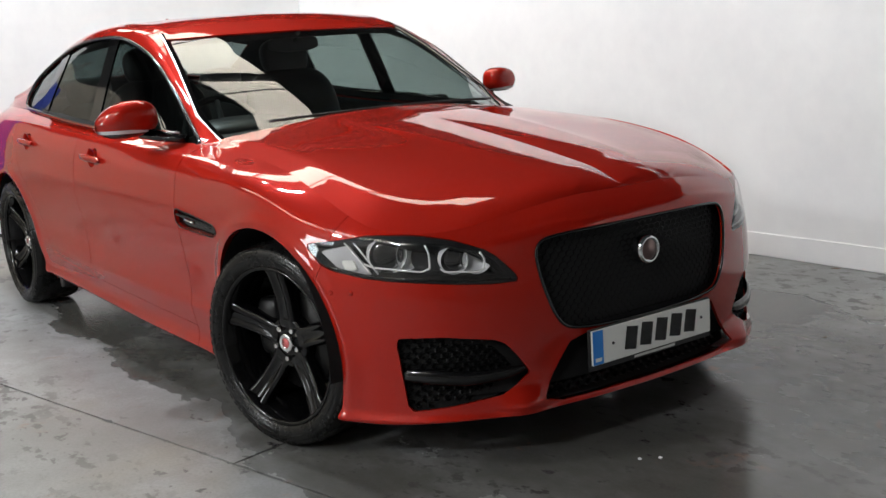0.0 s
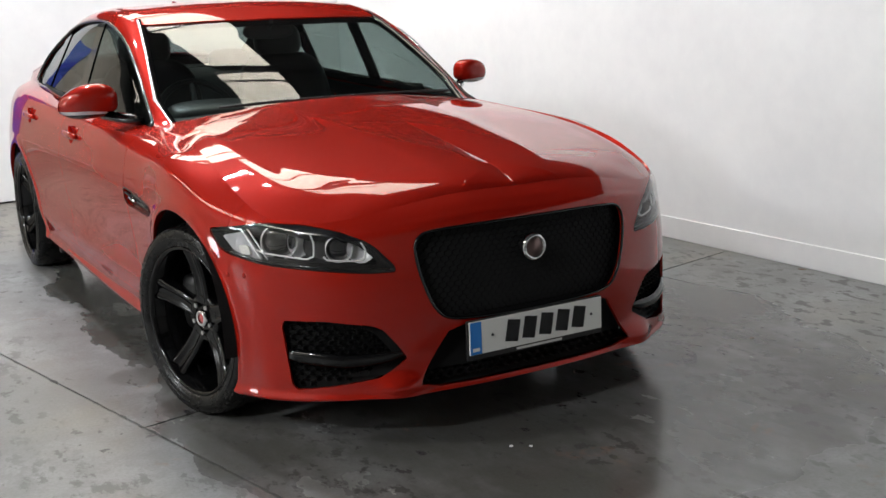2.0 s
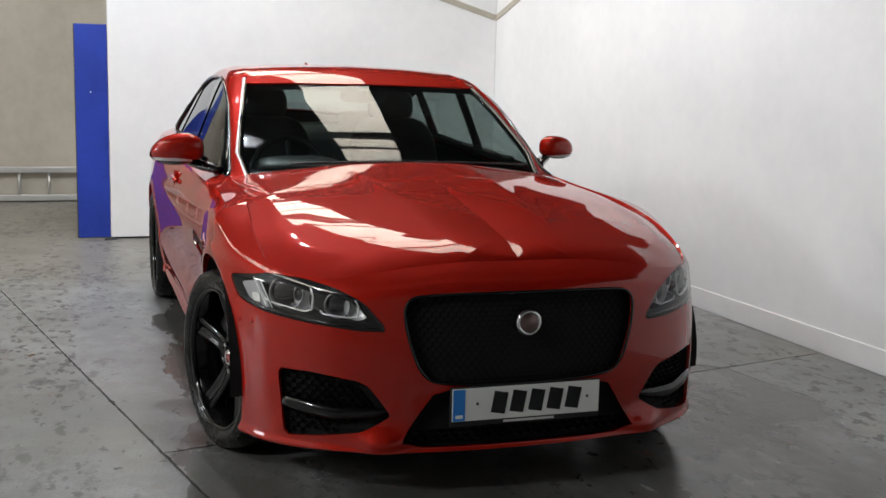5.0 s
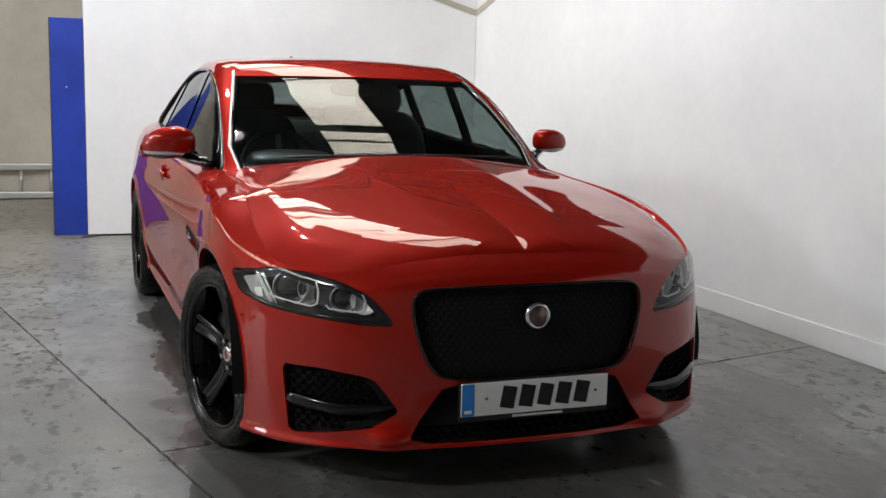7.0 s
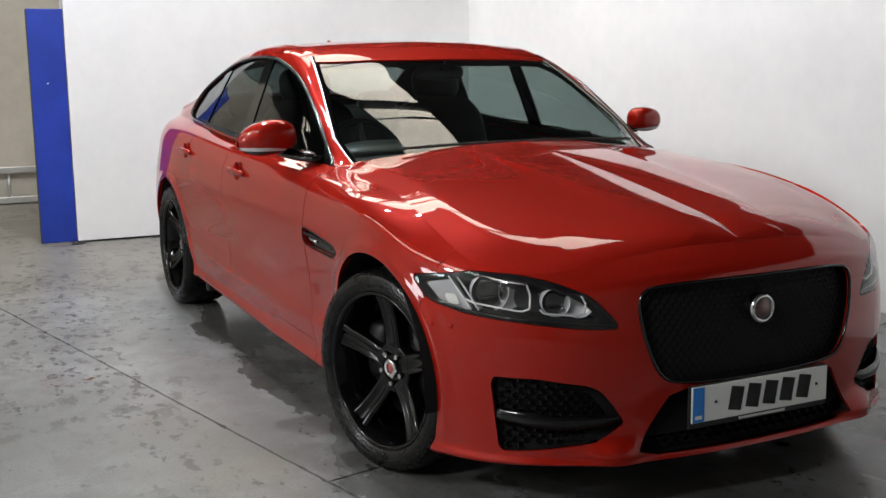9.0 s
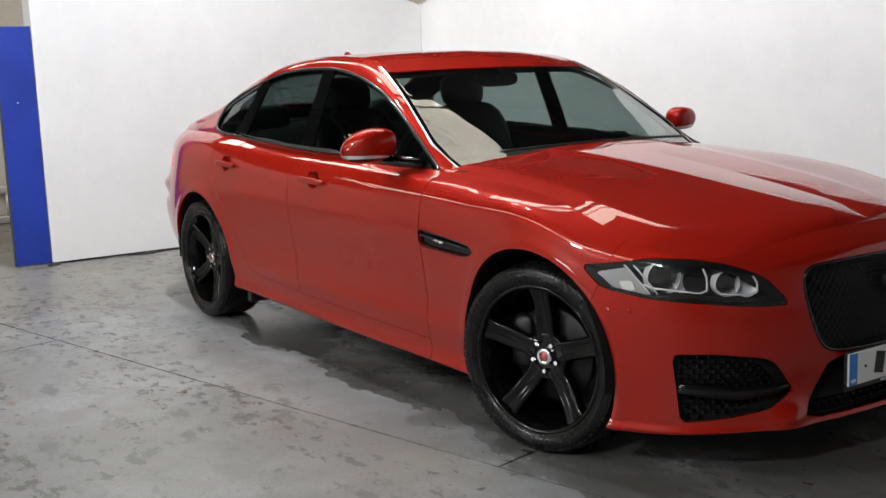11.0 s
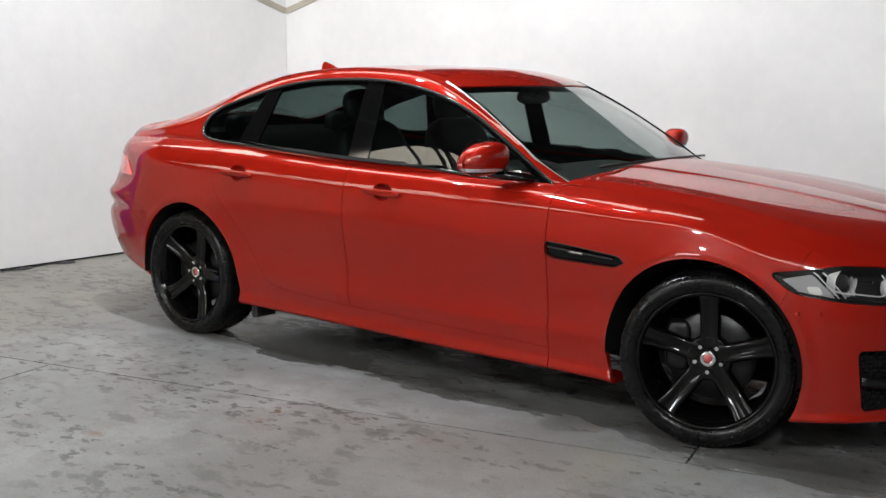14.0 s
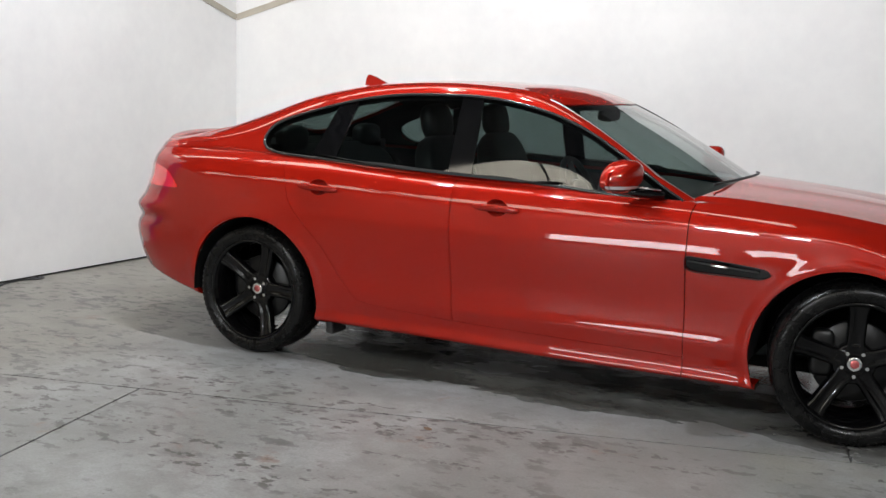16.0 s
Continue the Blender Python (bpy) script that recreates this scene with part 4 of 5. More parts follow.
def wheel(name, centre, steer, sgn, spin=0.0):
    w = new(name)
    w.parent = car
    w.matrix_basis = pose(*centre, 0, 0, steer + (180 if sgn > 0 else 0))
    tyre = [(.258, -.105), (.266, -.118), (.285, -.125), (.308, -.124), (.325, -.112), (.333, -.085), (.335, -.04), (.335, .04), (.333, .085), (.325, .112), (.3, .124), (.266, .118), (.258, .105)]
    v, f = lathe(tyre, 96)
    mesh_object("tyre", v, f, RUBBER, w)
    rim = [(.226, .10), (.232, -.06), (.245, -.085), (.252, -.098), (.262, -.108), (.264, -.114), (.258, -.117), (.250, -.112), (.246, -.102)]
    v, f = lathe(rim, 96)
    mesh_object("rim", v, f, WHEEL_BLACK, w)
    ridge = ((-.5, .040), (-.5, .014), (-.46, .006), (-.38, .001), (-.28, 0), (-.20, .003), (-.12, .007), (.12, .007), (.20, .003), (.28, 0), (.38, .001), (.46, .006), (.5, .014), (.5, .040))
    for k in range(5):
        V, F = [], []
        a = math.pi / 2 + spin + k * 2 * math.pi / 5
        rad, tan = Vector((math.cos(a), 0, math.sin(a))), Vector((-math.sin(a), 0, math.cos(a)))
        n = 11
        for i in range(n):
            t = i / (n - 1)
            wd = 0.072 + 0.008 * t + 0.020 * max(0, t - 0.8) / 0.2 + 0.022 * max(0, 0.2 - t) / 0.2
            y = -.056 - .042 * t + 0.010 * math.sin(math.pi * t)
            for q, h in ridge:
                groove = 1.0 if abs(q) > .2 else min(1.0, 0.25 + 2.2 * t)
                V.append(rad * (0.05 + t * 0.203) + tan * (q * wd) + Vector((0, y + h * groove, 0)))
        m = len(ridge)
        for i in range(n - 1):
            for j in range(m - 1):
                p = i * m + j
                F.append((p, p + 1, p + 1 + m, p + m))
        spoke = mesh_object("spoke", V, F, WHEEL_BLACK, w)
        spoke.data.set_sharp_from_angle(angle=0.7)
    v, f = lathe([(0.0, -.050), (.06, -.050), (.078, -.056), (.086, -.05), (.088, -.01)], 40)
    mesh_object("hub", v, f, WHEEL_BLACK, w)
    v, f = lathe([(0.0, -.066), (.024, -.065), (.026, -.06), (.026, -.05)], 32)
    cap = mesh_object("hub_cap", v, f, material("cap_red", (.50, .10, .10), .25, .5, 1) if "cap_red" not in bpy.data.materials else bpy.data.materials["cap_red"], w, "red hub cap")
    v, f = lathe([(.018, -.0668), (.025, -.069), (.031, -.066), (.031, -.05)], 32)
    mesh_object("cap_ring", v, f, CHROME, w)
    for k in range(5):
        a = math.pi / 2 + spin + (k + .5) * 2 * math.pi / 5
        v, f = lathe([(0, -.066), (.008, -.066), (.0105, -.062), (.0105, -.045)], 6, centre=(.052 * math.cos(a), 0, .052 * math.sin(a)))
        mesh_object("wheel_nut", v, f, CHROME, w, smooth=False)
    V, F = [], []
    for k in range(72):
        a = 2 * math.pi * k / 72
        for y0, y1, tw in ((-.118, -.062, .10), (.062, .118, -.10)):
            base = len(V)
            for y, r in ((y0, .3225 if abs(y0) > .1 else .3362), (y1, .3225 if abs(y1) > .1 else .3362)):
                for q in (-.031, .031):
                    t = a + q + tw * (y - y0) * 2
                    V.append((r * math.cos(t), y, r * math.sin(t)))
            for y, r in ((y0, .31), (y1, .31)):
                for q in (-.031, .031):
                    t = a + q + tw * (y - y0) * 2
                    V.append((r * math.cos(t), y, r * math.sin(t)))
            F += [tuple(base + i for i in c) for c in ((0, 1, 3, 2), (0, 2, 6, 4), (1, 5, 7, 3), (0, 4, 5, 1), (2, 3, 7, 6))]
    tread = mesh_object("tread", V, F, RUBBER, w, smooth=False)
    tread["kind"] = "stuff"
    v, f = lathe([(.2915, -.1246), (.293, -.1272), (.2945, -.1245)], 96)
    mesh_object("sidewall_rib", v, f, RUBBER, w)
    v, f = soft_block((.10, .07, .20), (4, 4), (20, 12))
    v = np.array(v) + [-.125 * (1 if sgn < 0 else -1), .0, .03]
    mesh_object("brake_calliper", v, f, STEEL, w)
    v, f = lathe([(.07, -.012), (.165, -.012), (.168, -.008), (.168, .012), (.07, .012)], 48)
    mesh_object("brake_disc", v, f, STEEL, w)
    return w


wheel("wheel", (0.0, -0.80, 0.333), 14.0, -1)
wheel("wheel", (0.0, 0.755, 0.333), 14.0, 1)
wheel("wheel", (-2.955, -0.80, 0.333), 0.0, -1, math.radians(-19))
wheel("wheel", (-2.955, 0.80, 0.333), 0.0, 1)
# wheel wells
for ax, az, ar in ARCHES:
    for sgn in (-1, 1):
        a = np.linspace(math.radians(-6), math.radians(184), 40)
        v = [(ax + (ar - .004) * math.cos(t), sgn * y, az + (ar - .004) * math.sin(t)) for t in a for y in (.905, .52)]
        f = [(2 * i, 2 * i + 1, 2 * i + 3, 2 * i + 2) for i in range(39)]
        base = len(v)
        v.append((ax, sgn * .52, az))
        f += [(base, 2 * i + 1, 2 * i + 3) for i in range(39)]
        mesh_object("wheel_well", v, f, DARK, car)
boxed("underbody", (-3.3, -0.60, 0.21), (0.45, 0.60, 0.26), DARK, car)

# ---- the car: lamps, grille and trim ----
CLEAR = material("dark_lamp_glass", (0.02, 0.02, 0.022), 0.03, 0.0, 1.0)
REFLECT = material("lamp_reflector", (0.88, 0.88, 0.89), 0.25, 0.35)
SILVER_PANEL = material("silver_reflector", (0.86, 0.86, 0.87), 0.35, 0.2)
DULL_SILVER = material("dull_silver_reflector", (0.34, 0.34, 0.35), 0.4, 0.3)
GLOW_STRIP = material("indicator_strip", (0.75, 0.75, 0.75), 0.25, 0.3)


def put(name, vf, mat, parent, m=None, label="", smooth=True):
    v, f = vf
    v = np.asarray(v, float)
    if m is not None:
        v = v @ np.array(m.to_3x3()).T + np.array(m.translation)
    return mesh_object(name, v, f, mat, parent, label, smooth)


for sgn in (-1, 1):
    V, T = many(SIDE_V, SIDE_T, lambda V: V[:, 0] - 0.1, notch(at_front(HEADLAMP), 0))
    lamp_unit = new("headlamp")
    lamp_unit.parent = car
    lamp_unit["label"] = "headlamp with twin projectors behind clear cover"
    panel("lens_cover", V, T, LENS, lamp_unit, side=sgn, lip=0, lift=0.001)
    n = normals(V, T)
    n = n * np.sign((n * (V - [-1.6, 0, .5])).sum())
    depth = np.clip(front_cut(V, HEADLAMP) / 0.03, 0, 1)[:, None]
    panel("housing", V - 0.11 * depth * n - 0.003 * n, T, material("lamp_housing_grey", (0.010, 0.010, 0.011), 0.45, 0.0, spec=0.25) if sgn < 0 else bpy.data.materials["lamp_housing_grey"], lamp_unit, side=sgn, lip=0)
    for cx_, cy_, cz_, r in ((.452, .726, .657, .058), (.588, .585, .636, .043)):
        m = look((cx_, sgn * cy_, cz_), (cx_ - 1, sgn * (cy_ - 0.42), cz_ + 0.02))
        bezel, _ = lathe([(r * .93, -.01), (r * .94, .014), (r * .97, .018), (r, .014), (r, -.02)], 36, "z"), 0
        put("projector_ring", bezel, REFLECT, lamp_unit, m)
        ball = [(r * .91 * math.sin(a), -0.006 + r * .42 * math.cos(a)) for a in np.linspace(0, 1.57, 9)]
        put("projector_lens", lathe(ball, 32, "z"), CLEAR, lamp_unit, m)
        # bowl beside the projector
        m2 = look((cx_ + 0.040, sgn * (cy_ - 1.30 * r), cz_ - 0.004), (cx_ - 1, sgn * (cy_ - 0.5), cz_ + 0.05))
        bowl = [(r * 1.05 * math.sin(a), r * .60 * (1 - math.cos(a)) - .02) for a in np.linspace(0, 1.4, 8)]
        put("reflector_bowl", lathe(bowl, 28, "z"), SILVER_PANEL, lamp_unit, m2)
    for line in (((.80, .640), (.785, .630), (.745, .624), (.69, .615), (.672, .624), (.667, .661), (.672, .690)),
                 ((.648, .622), (.640, .612), (.56, .606), (.541, .613), (.536, .640), (.545, .662))):
        q = np.array(line)
        q = np.stack([np.interp(np.linspace(0, 1, 28), np.linspace(0, 1, len(q)), q[:, k]) for k in (0, 1)], 1)
        put("light_strip", tube([(on_front(y, z) - 0.024, sgn * y, z) for y, z in q], 0.0032, 6), REFLECT, lamp_unit)
    SILVER = np.array(((.874, .672), (.835, .692), (.806, .612), (.850, .604)))
    V, T = many(SIDE_V, SIDE_T, lambda V: V[:, 0] - 0.1, notch(at_front(SILVER), 0))
    panel("side_reflector", V, T, DULL_SILVER, lamp_unit, side=sgn, lip=.01, lift=-.026)
    BLOCK = np.array(((.848, .648), (.829, .651), (.826, .622), (.844, .619)))
    V, T = many(SIDE_V, SIDE_T, lambda V: V[:, 0] - 0.1, notch(at_front(BLOCK), 0))
    panel("reflector_block", V, T, WHITE_PLATE, lamp_unit, side=sgn, lip=.006, lift=-.020)
    for dy in (0, .014):
        side_bar = [(on_front(y, z) - 0.016, sgn * y, z) for y, z in zip(np.linspace(.826 - dy, .795 - dy, 10), np.linspace(.700, .612, 10))]
        put("light_strip", tube(side_bar, 0.0026, 6), REFLECT, lamp_unit)
    low = [(on_front(y, np.interp(y, (.47, .63, .80, .86), (.579, .587, .606, .628))) - 0.010, sgn * y, np.interp(y, (.47, .63, .80, .86), (.579, .587, .606, .628))) for y in np.linspace(.48, .86, 30)]
    put("lower_trim", tube(low, 0.004, 6), BLACK, lamp_unit)


def honeycomb(name, poly, cell, depth, parent, back, mirror=(1,), squash=0.72):
    """A mesh of hexagonal rings inside an outline, set back from the nose, over a dark backing."""
    lo, hi = poly.min(0), poly.max(0)
    V, F = [], []
    rows = int((hi[1] - lo[1]) / (cell * squash * 0.87)) + 2
    for j in range(rows):
        z = lo[1] + j * cell * squash * 0.87
        for i in range(int((hi[0] - lo[0]) / cell) + 2):
            y = lo[0] + (i + 0.5 * (j % 2)) * cell
            if inside([(y, z)], poly)[0] < cell * 0.3:
                continue
            x = on_front(y, z) - depth
            base = len(V)
            for rr, dx in ((.57, -.006), (.50, 0), (.42, 0), (.34, -.012)):
                for k in range(6):
                    a = math.pi / 6 + k * math.pi / 3
                    V.append((x + dx, y + cell * rr * math.cos(a) * 1.0, z + cell * squash * rr * math.sin(a)))
            for r in range(3):
                for k in range(6):
                    q = (k + 1) % 6
                    F.append((base + r * 6 + k, base + r * 6 + q, base + (r + 1) * 6 + q, base + (r + 1) * 6 + k))
    for s_ in mirror:
        ob = mesh_object(name, np.array(V) * [1, s_, 1], F, back, parent, smooth=False)
        ob["kind"] = "stuff"


def backing(name, poly, depth, mat, sides):
    V, T = many(SIDE_V, SIDE_T, lambda V: V[:, 0] - 0.1, notch(at_front(poly), -0.012))
    for s_ in sides:
        panel(name, V - [depth, 0, 0], T, mat, car, side=s_, lip=0)


MESH = material("grille_black", (0.005, 0.005, 0.0053), 0.35, spec=0.18)
backing("grille_backing", GRILLE, 0.055, DARK, (0,))
backing("intake_backing", LOW_INTAKE, 0.06, DARK, (0,))
backing("fog_backing", FOG, 0.045, DARK, (-1, 1))
honeycomb("grille_mesh", GRILLE, 0.026, 0.030, car, material("grille_gloss", (0.003, 0.003, 0.0031), 0.10, spec=0.25))
honeycomb("fog_mesh", FOG, 0.026, 0.036, car, MESH, (1, -1))
honeycomb("intake_mesh", LOW_INTAKE, 0.036, 0.040, car, MESH)
ringed = [(on_front(y, z) + 0.000, y, z) for y, z in rounded(GRILLE, 1)]
put("grille_surround", tube(ringed, 0.005, 8, closed=True), BLACK, car, label="gloss black grille surround")
for sgn in (-1, 1):
    fin_y = np.linspace(.755, .452, 24)
    fin_z = np.interp(fin_y, (.452, .52, .62, .755), (.311, .300, .296, .315))
    blade = [(on_front(y, z) - 0.006 - 0.03 * max(0, (y - .62)), sgn * y, z) for y, z in zip(fin_y, fin_z)]
    put("fog_blade", tube(blade, np.interp(fin_y, (.452, .50, .70, .755), (.003, .008, .011, .009)), 12, flat=2.1), BLACK, car)
# parking sensors
for sgn in (-1, 1):
    for y, z in ((.868, .552), (.838, .556)):
        x = on_front(y, z)
        m = look((x, sgn * y, z), (x - .44, sgn * (y - .89), z))
        put("parking_sensor", lathe([(0, .0025), (.007, .002), (.0085, 0), (.009, -.006)], 20, "z"), PAINT, car, m)
# badge
bx = on_front(0, .594) + 0.004
v, f = lathe([(0, .012), (.030, .010), (.033, .006)], 40, "x", (bx, 0, .594))
put("badge_face", (v, f), material("badge_metal", (0.20, 0.14, 0.13), 0.3, 0.9), car)
v, f = lathe([(.031, .008), (.036, .014), (.043, .010), (.045, .0), (.045, -.02)], 48, "x", (bx, 0, .594))
put("badge_ring", (v, f), CHROME, car)
# plate
plate = new("number_plate")
plate.parent = car
plate["label"] = "white number plate with blue end band"
boxed("plate_board", (.806, -.26, .281), (.813, .26, .389), WHITE_PLATE, plate, bevel=.002)
boxed("blue_band", (.8135, -.258, .283), (.8145, -.217, .387), BLUE_PLATE, plate)
boxed("band_mark", (.8147, -.250, .292), (.8152, -.225, .303), WHITE_PLATE, plate)
for k in range(5):
    m = Matrix.Translation((.8139, -.098 + k * .0655, .337)) @ pose(0, 0, 0, -10, 0, 0)
    boxed("mark", (-.0004, -.0245, -.036), (.0004, .0245, .036), BLACK, plate, bevel=0, m=m)
boxed("plate_holder", (.796, -.265, .262), (.8055, .265, .392), SATIN, plate, bevel=.003)
boxed("holder_mark", (.8057, -.08, .267), (.8062, .10, .275), WHITE_PLATE, plate)
for y in (-.175, .215):
    v, f = lathe([(0, .003), (.004, .003), (.005, 0)], 12, "x", (.8139, y, .337))
    put("plate_screw", (v, f), SATIN, plate)

# cowl, seals, vents
V, T = many(BON_V, BON_T, lambda V: -(V[:, 0] + 0.585 + 0.24 * V[:, 1] ** 2))
panel("cowl", V, T, SATIN, car, lip=0, lift=-0.012)
for sgn in (-1, 1):
    V, F = [], []
    for x in np.linspace(-.70, -1.455, 60):
        y, z = np.interp(-x, -cs, r2y), np.interp(-x, -cs, r2z)
        for dy, dz in ((.009, -.013), (.006, -.001), (-.004, .010), (-.010, .011), (-.030, .008), (-.034, .0)):
            V.append((x, sgn * (y + dy), z + dz - .10 * min(dy, 0)))
    F = [(6 * i + k, 6 * i + k + 1, 6 * i + k + 7, 6 * i + k + 6) for i in range(59) for k in range(3)]
    put("pillar_strip", (V, F), TRIM_METAL, car)
    F = [(6 * i + k, 6 * i + k + 1, 6 * i + k + 7, 6 * i + k + 6) for i in range(59) for k in range(3, 5)]
    put("windscreen_seal", (V, F), BLACK, car)
    V, T = many(SIDE_V, SIDE_T, notch(at_side(VENT), -0.004))
    panel("vent_base", V, T, WHEEL_BLACK, car, side=sgn, lip=0, lift=-0.012)
    edge_v = [(x, sgn * on_side(x, z, 0.001), z) for x, z in VENT]
    put("vent_rim", tube(edge_v, 0.0020, 6, closed=True), STEEL, car)
    mid = [(x, sgn * on_side(x, np.interp(x, (-.69, -.36), (.700, .676)), -0.002), np.interp(x, (-.69, -.36), (.700, .676))) for x in np.linspace(-.68, -.38, 12)]
    put("vent_blade", tube(mid, 0.004, 8), SATIN, car)
    tag = [(x, sgn * on_side(x, .688, 0.009), .690 - (x + .56) * .07) for x in np.linspace(-.575, -.505, 5)]
    put("vent_badge", tube(tag, 0.0085, 4), CHROME, car)
    # tail lamp
    TAIL = rounded(((-3.485, .828), (-3.56, .885), (-3.62, .922), (-3.75, .945), (-4.2, .955), (-4.2, .835), (-3.80, .826)), 1, .1)
    V, T = many(SIDE_V, SIDE_T, notch(at_side(TAIL), 0))
    panel("tail_lamp", V, T, RED_LAMP, car, side=sgn, lip=.006, lift=.003)

# wipers
for y0, y1, up in ((-.50, .06, .0), (.05, .60, .0)):
    pts = []
    for q in np.linspace(0, 1, 14):
        y = y0 + (y1 - y0) * q
        xs = -0.775 - up * q * 0.8
        xx = xs + 0.14 * (1 - (abs(y) / .74) ** 2) + 0.02
        pts.append((xx, y, np.interp(-xs, -cs, mz) - 0.028 * (abs(y) / .73) ** 2 + 0.02))
    put("wiper", tube(pts, 0.006, 6), SATIN, car)

# roof fin and boot lip
outline = ((.085, -.012), (.030, .012), (-.020, .036), (-.058, .050), (-.072, .049), (-.080, .030), (-.084, -.012))
V, F = [], []
for x, z in outline:
    half = 0.017 * (1 - max(z, 0) / 0.062) * min(1, 0.35 + (.085 - x) / .09)
    V += [(-2.74 + x, -half, 1.418 + z), (-2.74 + x, half, 1.418 + z)]
k = len(outline)
F = [(2 * i, 2 * i + 1, 2 * i + 3, 2 * i + 2) for i in range(k - 1)] + [tuple(range(0, 2 * k, 2)), tuple(range(2 * k - 1, 0, -2))]
fin = put("roof_fin", (V, F), PAINT, car)
fin.data.set_sharp_from_angle(angle=0.6)
ys = np.linspace(-.58, .58, 41)
sec = ((0.0, 0.0), (-.055, .014), (-.105, .030), (-.118, .026), (-.105, .010), (-.03, -.02))
V, F = [], []
for y in ys:
    e = 1 - 0.35 * (abs(y) / .58) ** 4
    for dx, dz in sec:
        V.append((-3.86 + 0.15 * (y / .58) ** 2 + dx * e, y, 1.084 - 0.030 * (y / .58) ** 2 + dz * e))
k = len(sec)
for i in range(len(ys) - 1):
    for j in range(k):
        F.append((i * k + j, i * k + (j + 1) % k, (i + 1) * k + (j + 1) % k, (i + 1) * k + j))
F += [tuple(range(k)), tuple((len(ys) - 1) * k + j for j in range(k))]
put("boot_lip", (V, F), PAINT, car)

# door mirrors and handles
for sgn in (-1, 1):
    mir = new("door_mirror")
    mir.parent = car
    mir.matrix_basis = pose(-0.975 if sgn < 0 else -1.02, sgn * (0.950 if sgn < 0 else 0.915), 1.026 if sgn < 0 else 1.042, 0, 0, sgn * 8)
    size = 1.0 if sgn < 0 else 0.8
    v, f = soft_block((.150 * size, .236 * size, .170 * size), (2.5, 2.9), (48, 30))
    out = sgn * v[:, 1] / (.118 * size)
    v[:, 0] += 0.20 * v[:, 2] * (v[:, 0] > 0) - 0.040 * (v[:, 0] > 0) * np.clip(out, 0, 1) ** 2
    v[:, 2] *= np.where(v[:, 2] < 0, .66, 1) * np.where(out > 0, 1 - .20 * out ** 2, 1 - .06 * out ** 2)
    v[:, 2] -= np.where(v[:, 2] > 0, .016, .004) * np.clip(out, -1, 1)
    tri = np.array([t for a, b, c, d in f for t in ((a, b, c), (a, c, d))])
    cap = trim(v, tri, np.minimum(v[:, 2] + .026, v[:, 0] + .050))
    low = trim(v * [.985, .985, .985], tri, -np.minimum(v[:, 2] + .023, v[:, 0] + .046))
    put("cap", cap, PAINT, mir)
    put("mirror_base", low, BLACK, mir)
    band = trim(v * [1.012, 1.012, 1.0], tri, np.minimum(np.minimum(v[:, 2] + .034, -.020 - v[:, 2] + .10 * np.minimum(sgn * v[:, 1], 0)), np.minimum(v[:, 0] + .02, sgn * v[:, 1] + .07)))
    put("indicator", band, GLOW_STRIP, mir)
    arm = [(-.03, -sgn * .06, -.045), (.02, -sgn * .12, -.058), (.07, -sgn * .155, -.064), (.12, -sgn * .185, -.068)]
    put("mirror_arm", tube(arm, (.030, .034, .030, .026), 12, flat=.62), BLACK, mir)
    strip = [(.030, -sgn * .105, -.036), (.075, -sgn * .140, -.040), (.11, -sgn * .17, -.046)]
    put("arm_strip", tube(strip, .006, 6), CHROME, mir)
    for hx, hz in HANDLES:
        grip = new("door_handle")
        grip.parent = car
        y = on_side(hx, hz)
        grip.matrix_basis = pose(hx, sgn * (y + .014), hz, 0, 2, 0)
        v, f = soft_block((.235, .026, .030), (3.2, 3.2), (32, 12))
        put("grip", (v, f), PAINT, grip)
        dish = [(.0, .030), (.018, .028), (.030, .020), (.037, .008), (.041, -.004), (.044, -.004)]
        v, f = lathe([(r, -h) for r, h in dish], 28)
        v = np.array(v) * [1.25, sgn, 1] + [0, -sgn * .014, 0]
        put("bowl", (v, f), PAINT, grip)

# ---- the car: inside ----
put("dashboard", soft_block((.55, 1.42, .30), (4, 5), (40, 16)), SEAT, car, pose(-1.02, 0, .80, 0, 6, 0))
put("instrument_hood", soft_block((.22, .42, .10), (3, 3)), SEAT, car, pose(-1.13, -.37, .945, 0, 8, 0))
sw = new("steering_wheel")
sw.parent = car
sw.matrix_basis = pose(-1.36, -.37, .90, 0, 66, 0)
a = np.linspace(0, 2 * math.pi, 40, endpoint=False)
put("wheel_rim", tube([(.185 * math.cos(t), .185 * math.sin(t), 0) for t in a], .016, 8, closed=True), SEAT, sw)
put("wheel_boss", soft_block((.15, .17, .06), (3, 3)), SEAT, sw)
for t in (math.pi / 2, -math.pi / 2, math.pi):
    put("wheel_spoke", tube([(.05 * math.cos(t), .05 * math.sin(t), 0), (.18 * math.cos(t), .18 * math.sin(t), 0)], .014, 6), GREY, sw)
for y in (-.37, .37):
    st = new("front_seat")
    st.parent = car
    st.matrix_basis = pose(-1.75, y, 0)
    put("cushion", soft_block((.55, .52, .18), (4, 4)), SEAT, st, pose(0, 0, .52))
    put("backrest", soft_block((.15, .52, .66), (3.5, 4)), SEAT, st, pose(-.32, 0, .84, 0, -16, 0))
    put("headrest", soft_block((.10, .27, .19), (3, 3)), SEAT, st, pose(-.42, 0, 1.225, 0, -10, 0))
    for q in (-.06, .06):
        put("headrest_post", tube([(-.40, q, 1.08), (-.42, q, 1.2)], .007, 6), CHROME, st)
put("rear_bench", soft_block((.55, 1.3, .22), (4, 5)), SEAT, car, pose(-2.62, 0, .50))
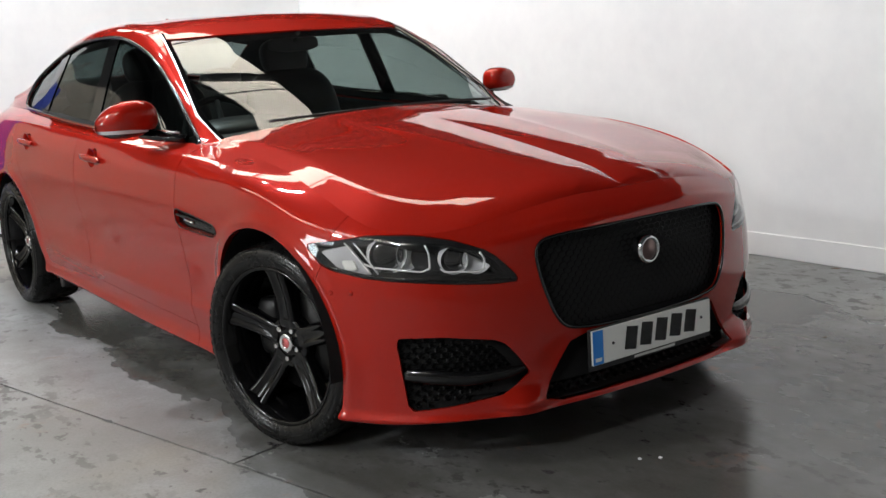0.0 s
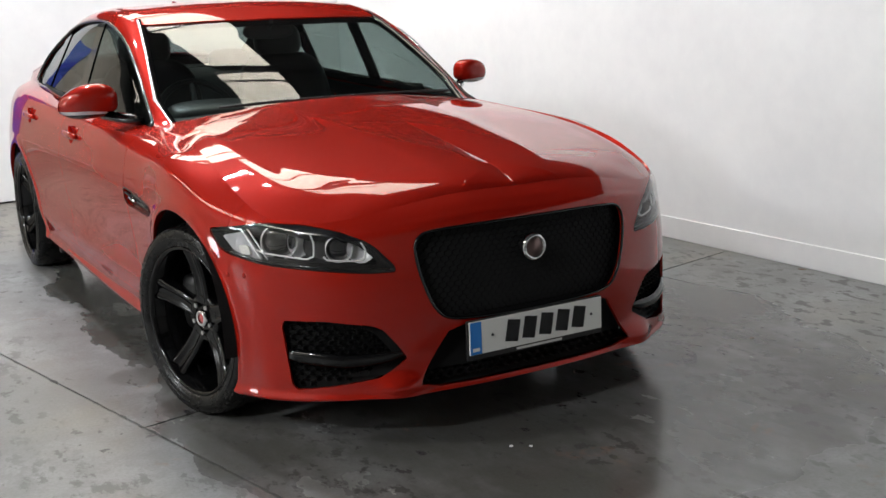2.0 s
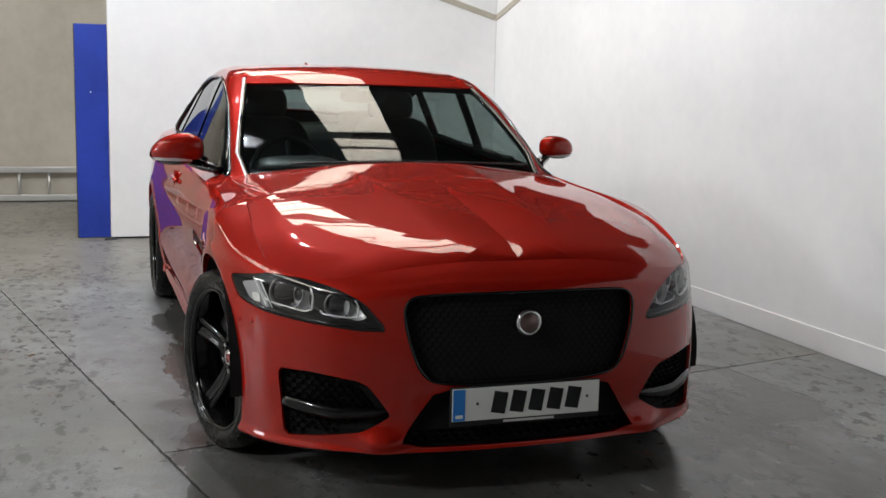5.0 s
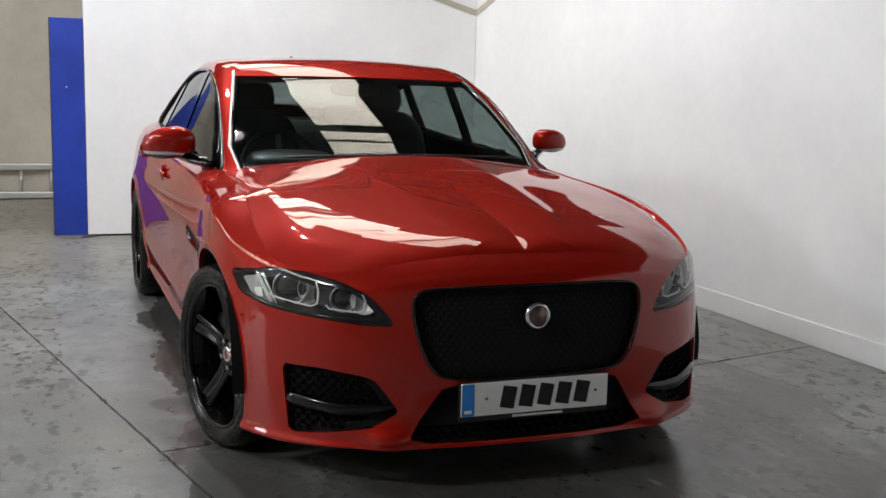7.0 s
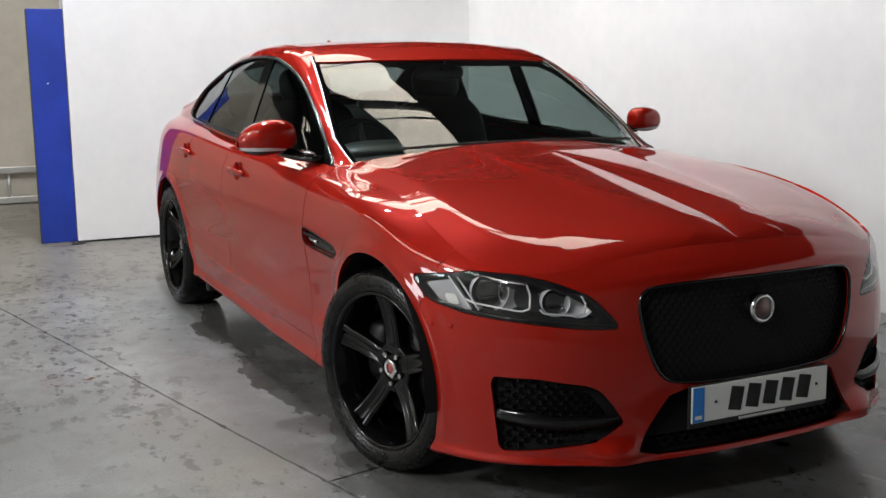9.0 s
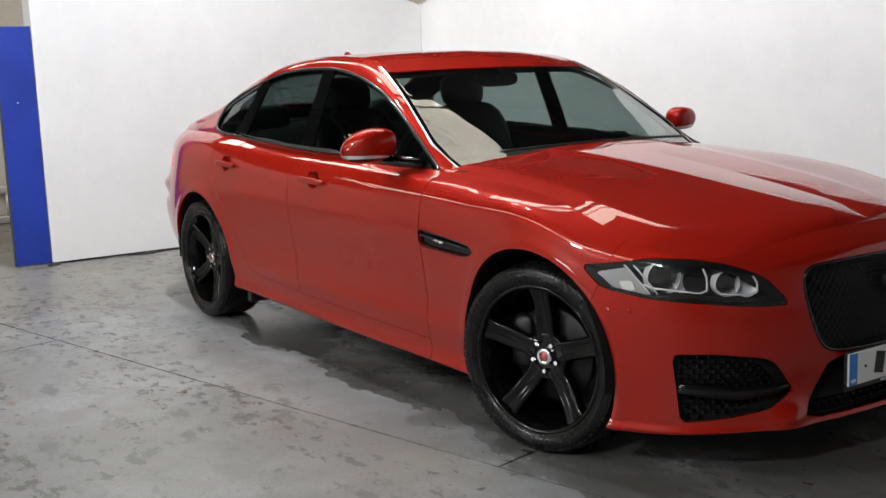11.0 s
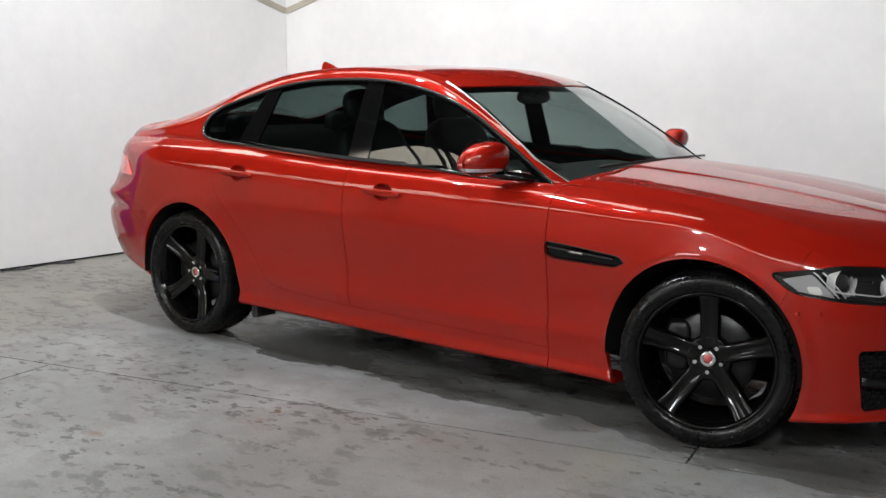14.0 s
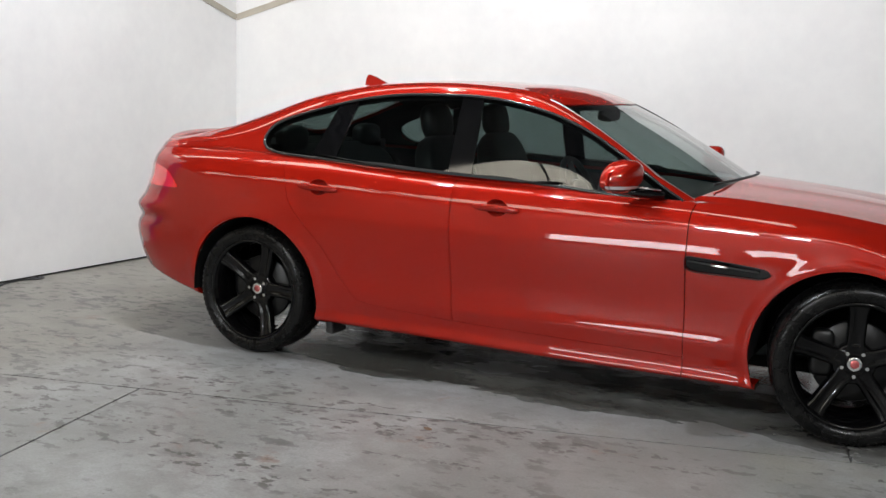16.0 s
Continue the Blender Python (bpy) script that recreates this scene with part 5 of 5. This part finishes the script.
put("rear_backrest", soft_block((.16, 1.3, .62), (3.5, 5)), SEAT, car, pose(-2.98, 0, .78, 0, -22, 0))
for y in (-.40, .40):
    put("rear_headrest", soft_block((.10, .26, .15), (3, 3)), SEAT, car, pose(-3.06, y, 1.10))
boxed("parcel_shelf", (-3.55, -.62, .98), (-3.05, .62, 1.075), DARK, car)
boxed("cabin_floor", (-3.1, -.72, .26), (-.8, .72, .29), DARK, car)
boxed("bulkhead", (-.82, -.70, .26), (-.78, .70, .90), DARK, car)
put("interior_mirror", soft_block((.035, .24, .07), (3, 3)), SATIN, car, pose(-1.36, 0, 1.285, 0, 0, -8))
put("mirror_stalk", tube([(-1.34, 0, 1.30), (-1.30, 0, 1.345)], .012, 6), SATIN, car)

for sgn in (-1, 1):
    boxed("air_deflector", (-2.545, sgn * .77 - .07, .135), (-2.500, sgn * .77 + .07, .225), SATIN, car, bevel=.012)

# ---- odds and ends on the floor ----
LEAF = mottle(material("dry_leaf", (0.16, 0.09, 0.05), 0.7), (0.10, 0.055, 0.03), (0.20, 0.12, 0.07), 40)
cable = [(-5.530, -0.520, .006), (-5.505, -0.430, .006), (-5.470, -0.350, .006), (-5.500, -0.310, .006), (-5.532, -0.180, .006), (-5.520, -0.090, .006), (-5.485, -0.030, .006), (-5.490, 0.020, .006), (-5.530, 0.030, .006)]
cable = [Vector([float(hermite(np.arange(9), [p[k] for p in cable], np.array([q]))[0]) for k in range(3)]) for q in np.linspace(0, 8, 49)]
v, f = tube(cable, 0.006, 8)
tagged(mesh_object("cable", v, f, SATIN), "thin black cable lying along the foot of the white wall", "cable")


def leaf(x, y, turn, size):
    """A dry leaf: pointed at both ends, curled along its rib."""
    v, f = soft_block((1.0, 0.5, 0.05), (2.2, 2.2), (24, 10))
    v[:, 1] *= 1 - 0.75 * np.abs(2 * v[:, 0]) ** 2.4
    v[:, 2] += 0.5 * v[:, 1] ** 2 + 0.16 * v[:, 0] ** 2 + 0.026
    ob = mesh_object("leaf", v * size, f, LEAF)
    ob.matrix_basis = pose(x, y, 0, 0, 0, turn)
    return tagged(ob, "small curled brown leaf lying on the grey floor", "leaf", "leaves on the floor")


leaf(-0.127, 2.285, 25, 0.05)
leaf(-1.544, -1.599, -30, 0.055)
leaf(0.553, 1.234, 70, 0.022)
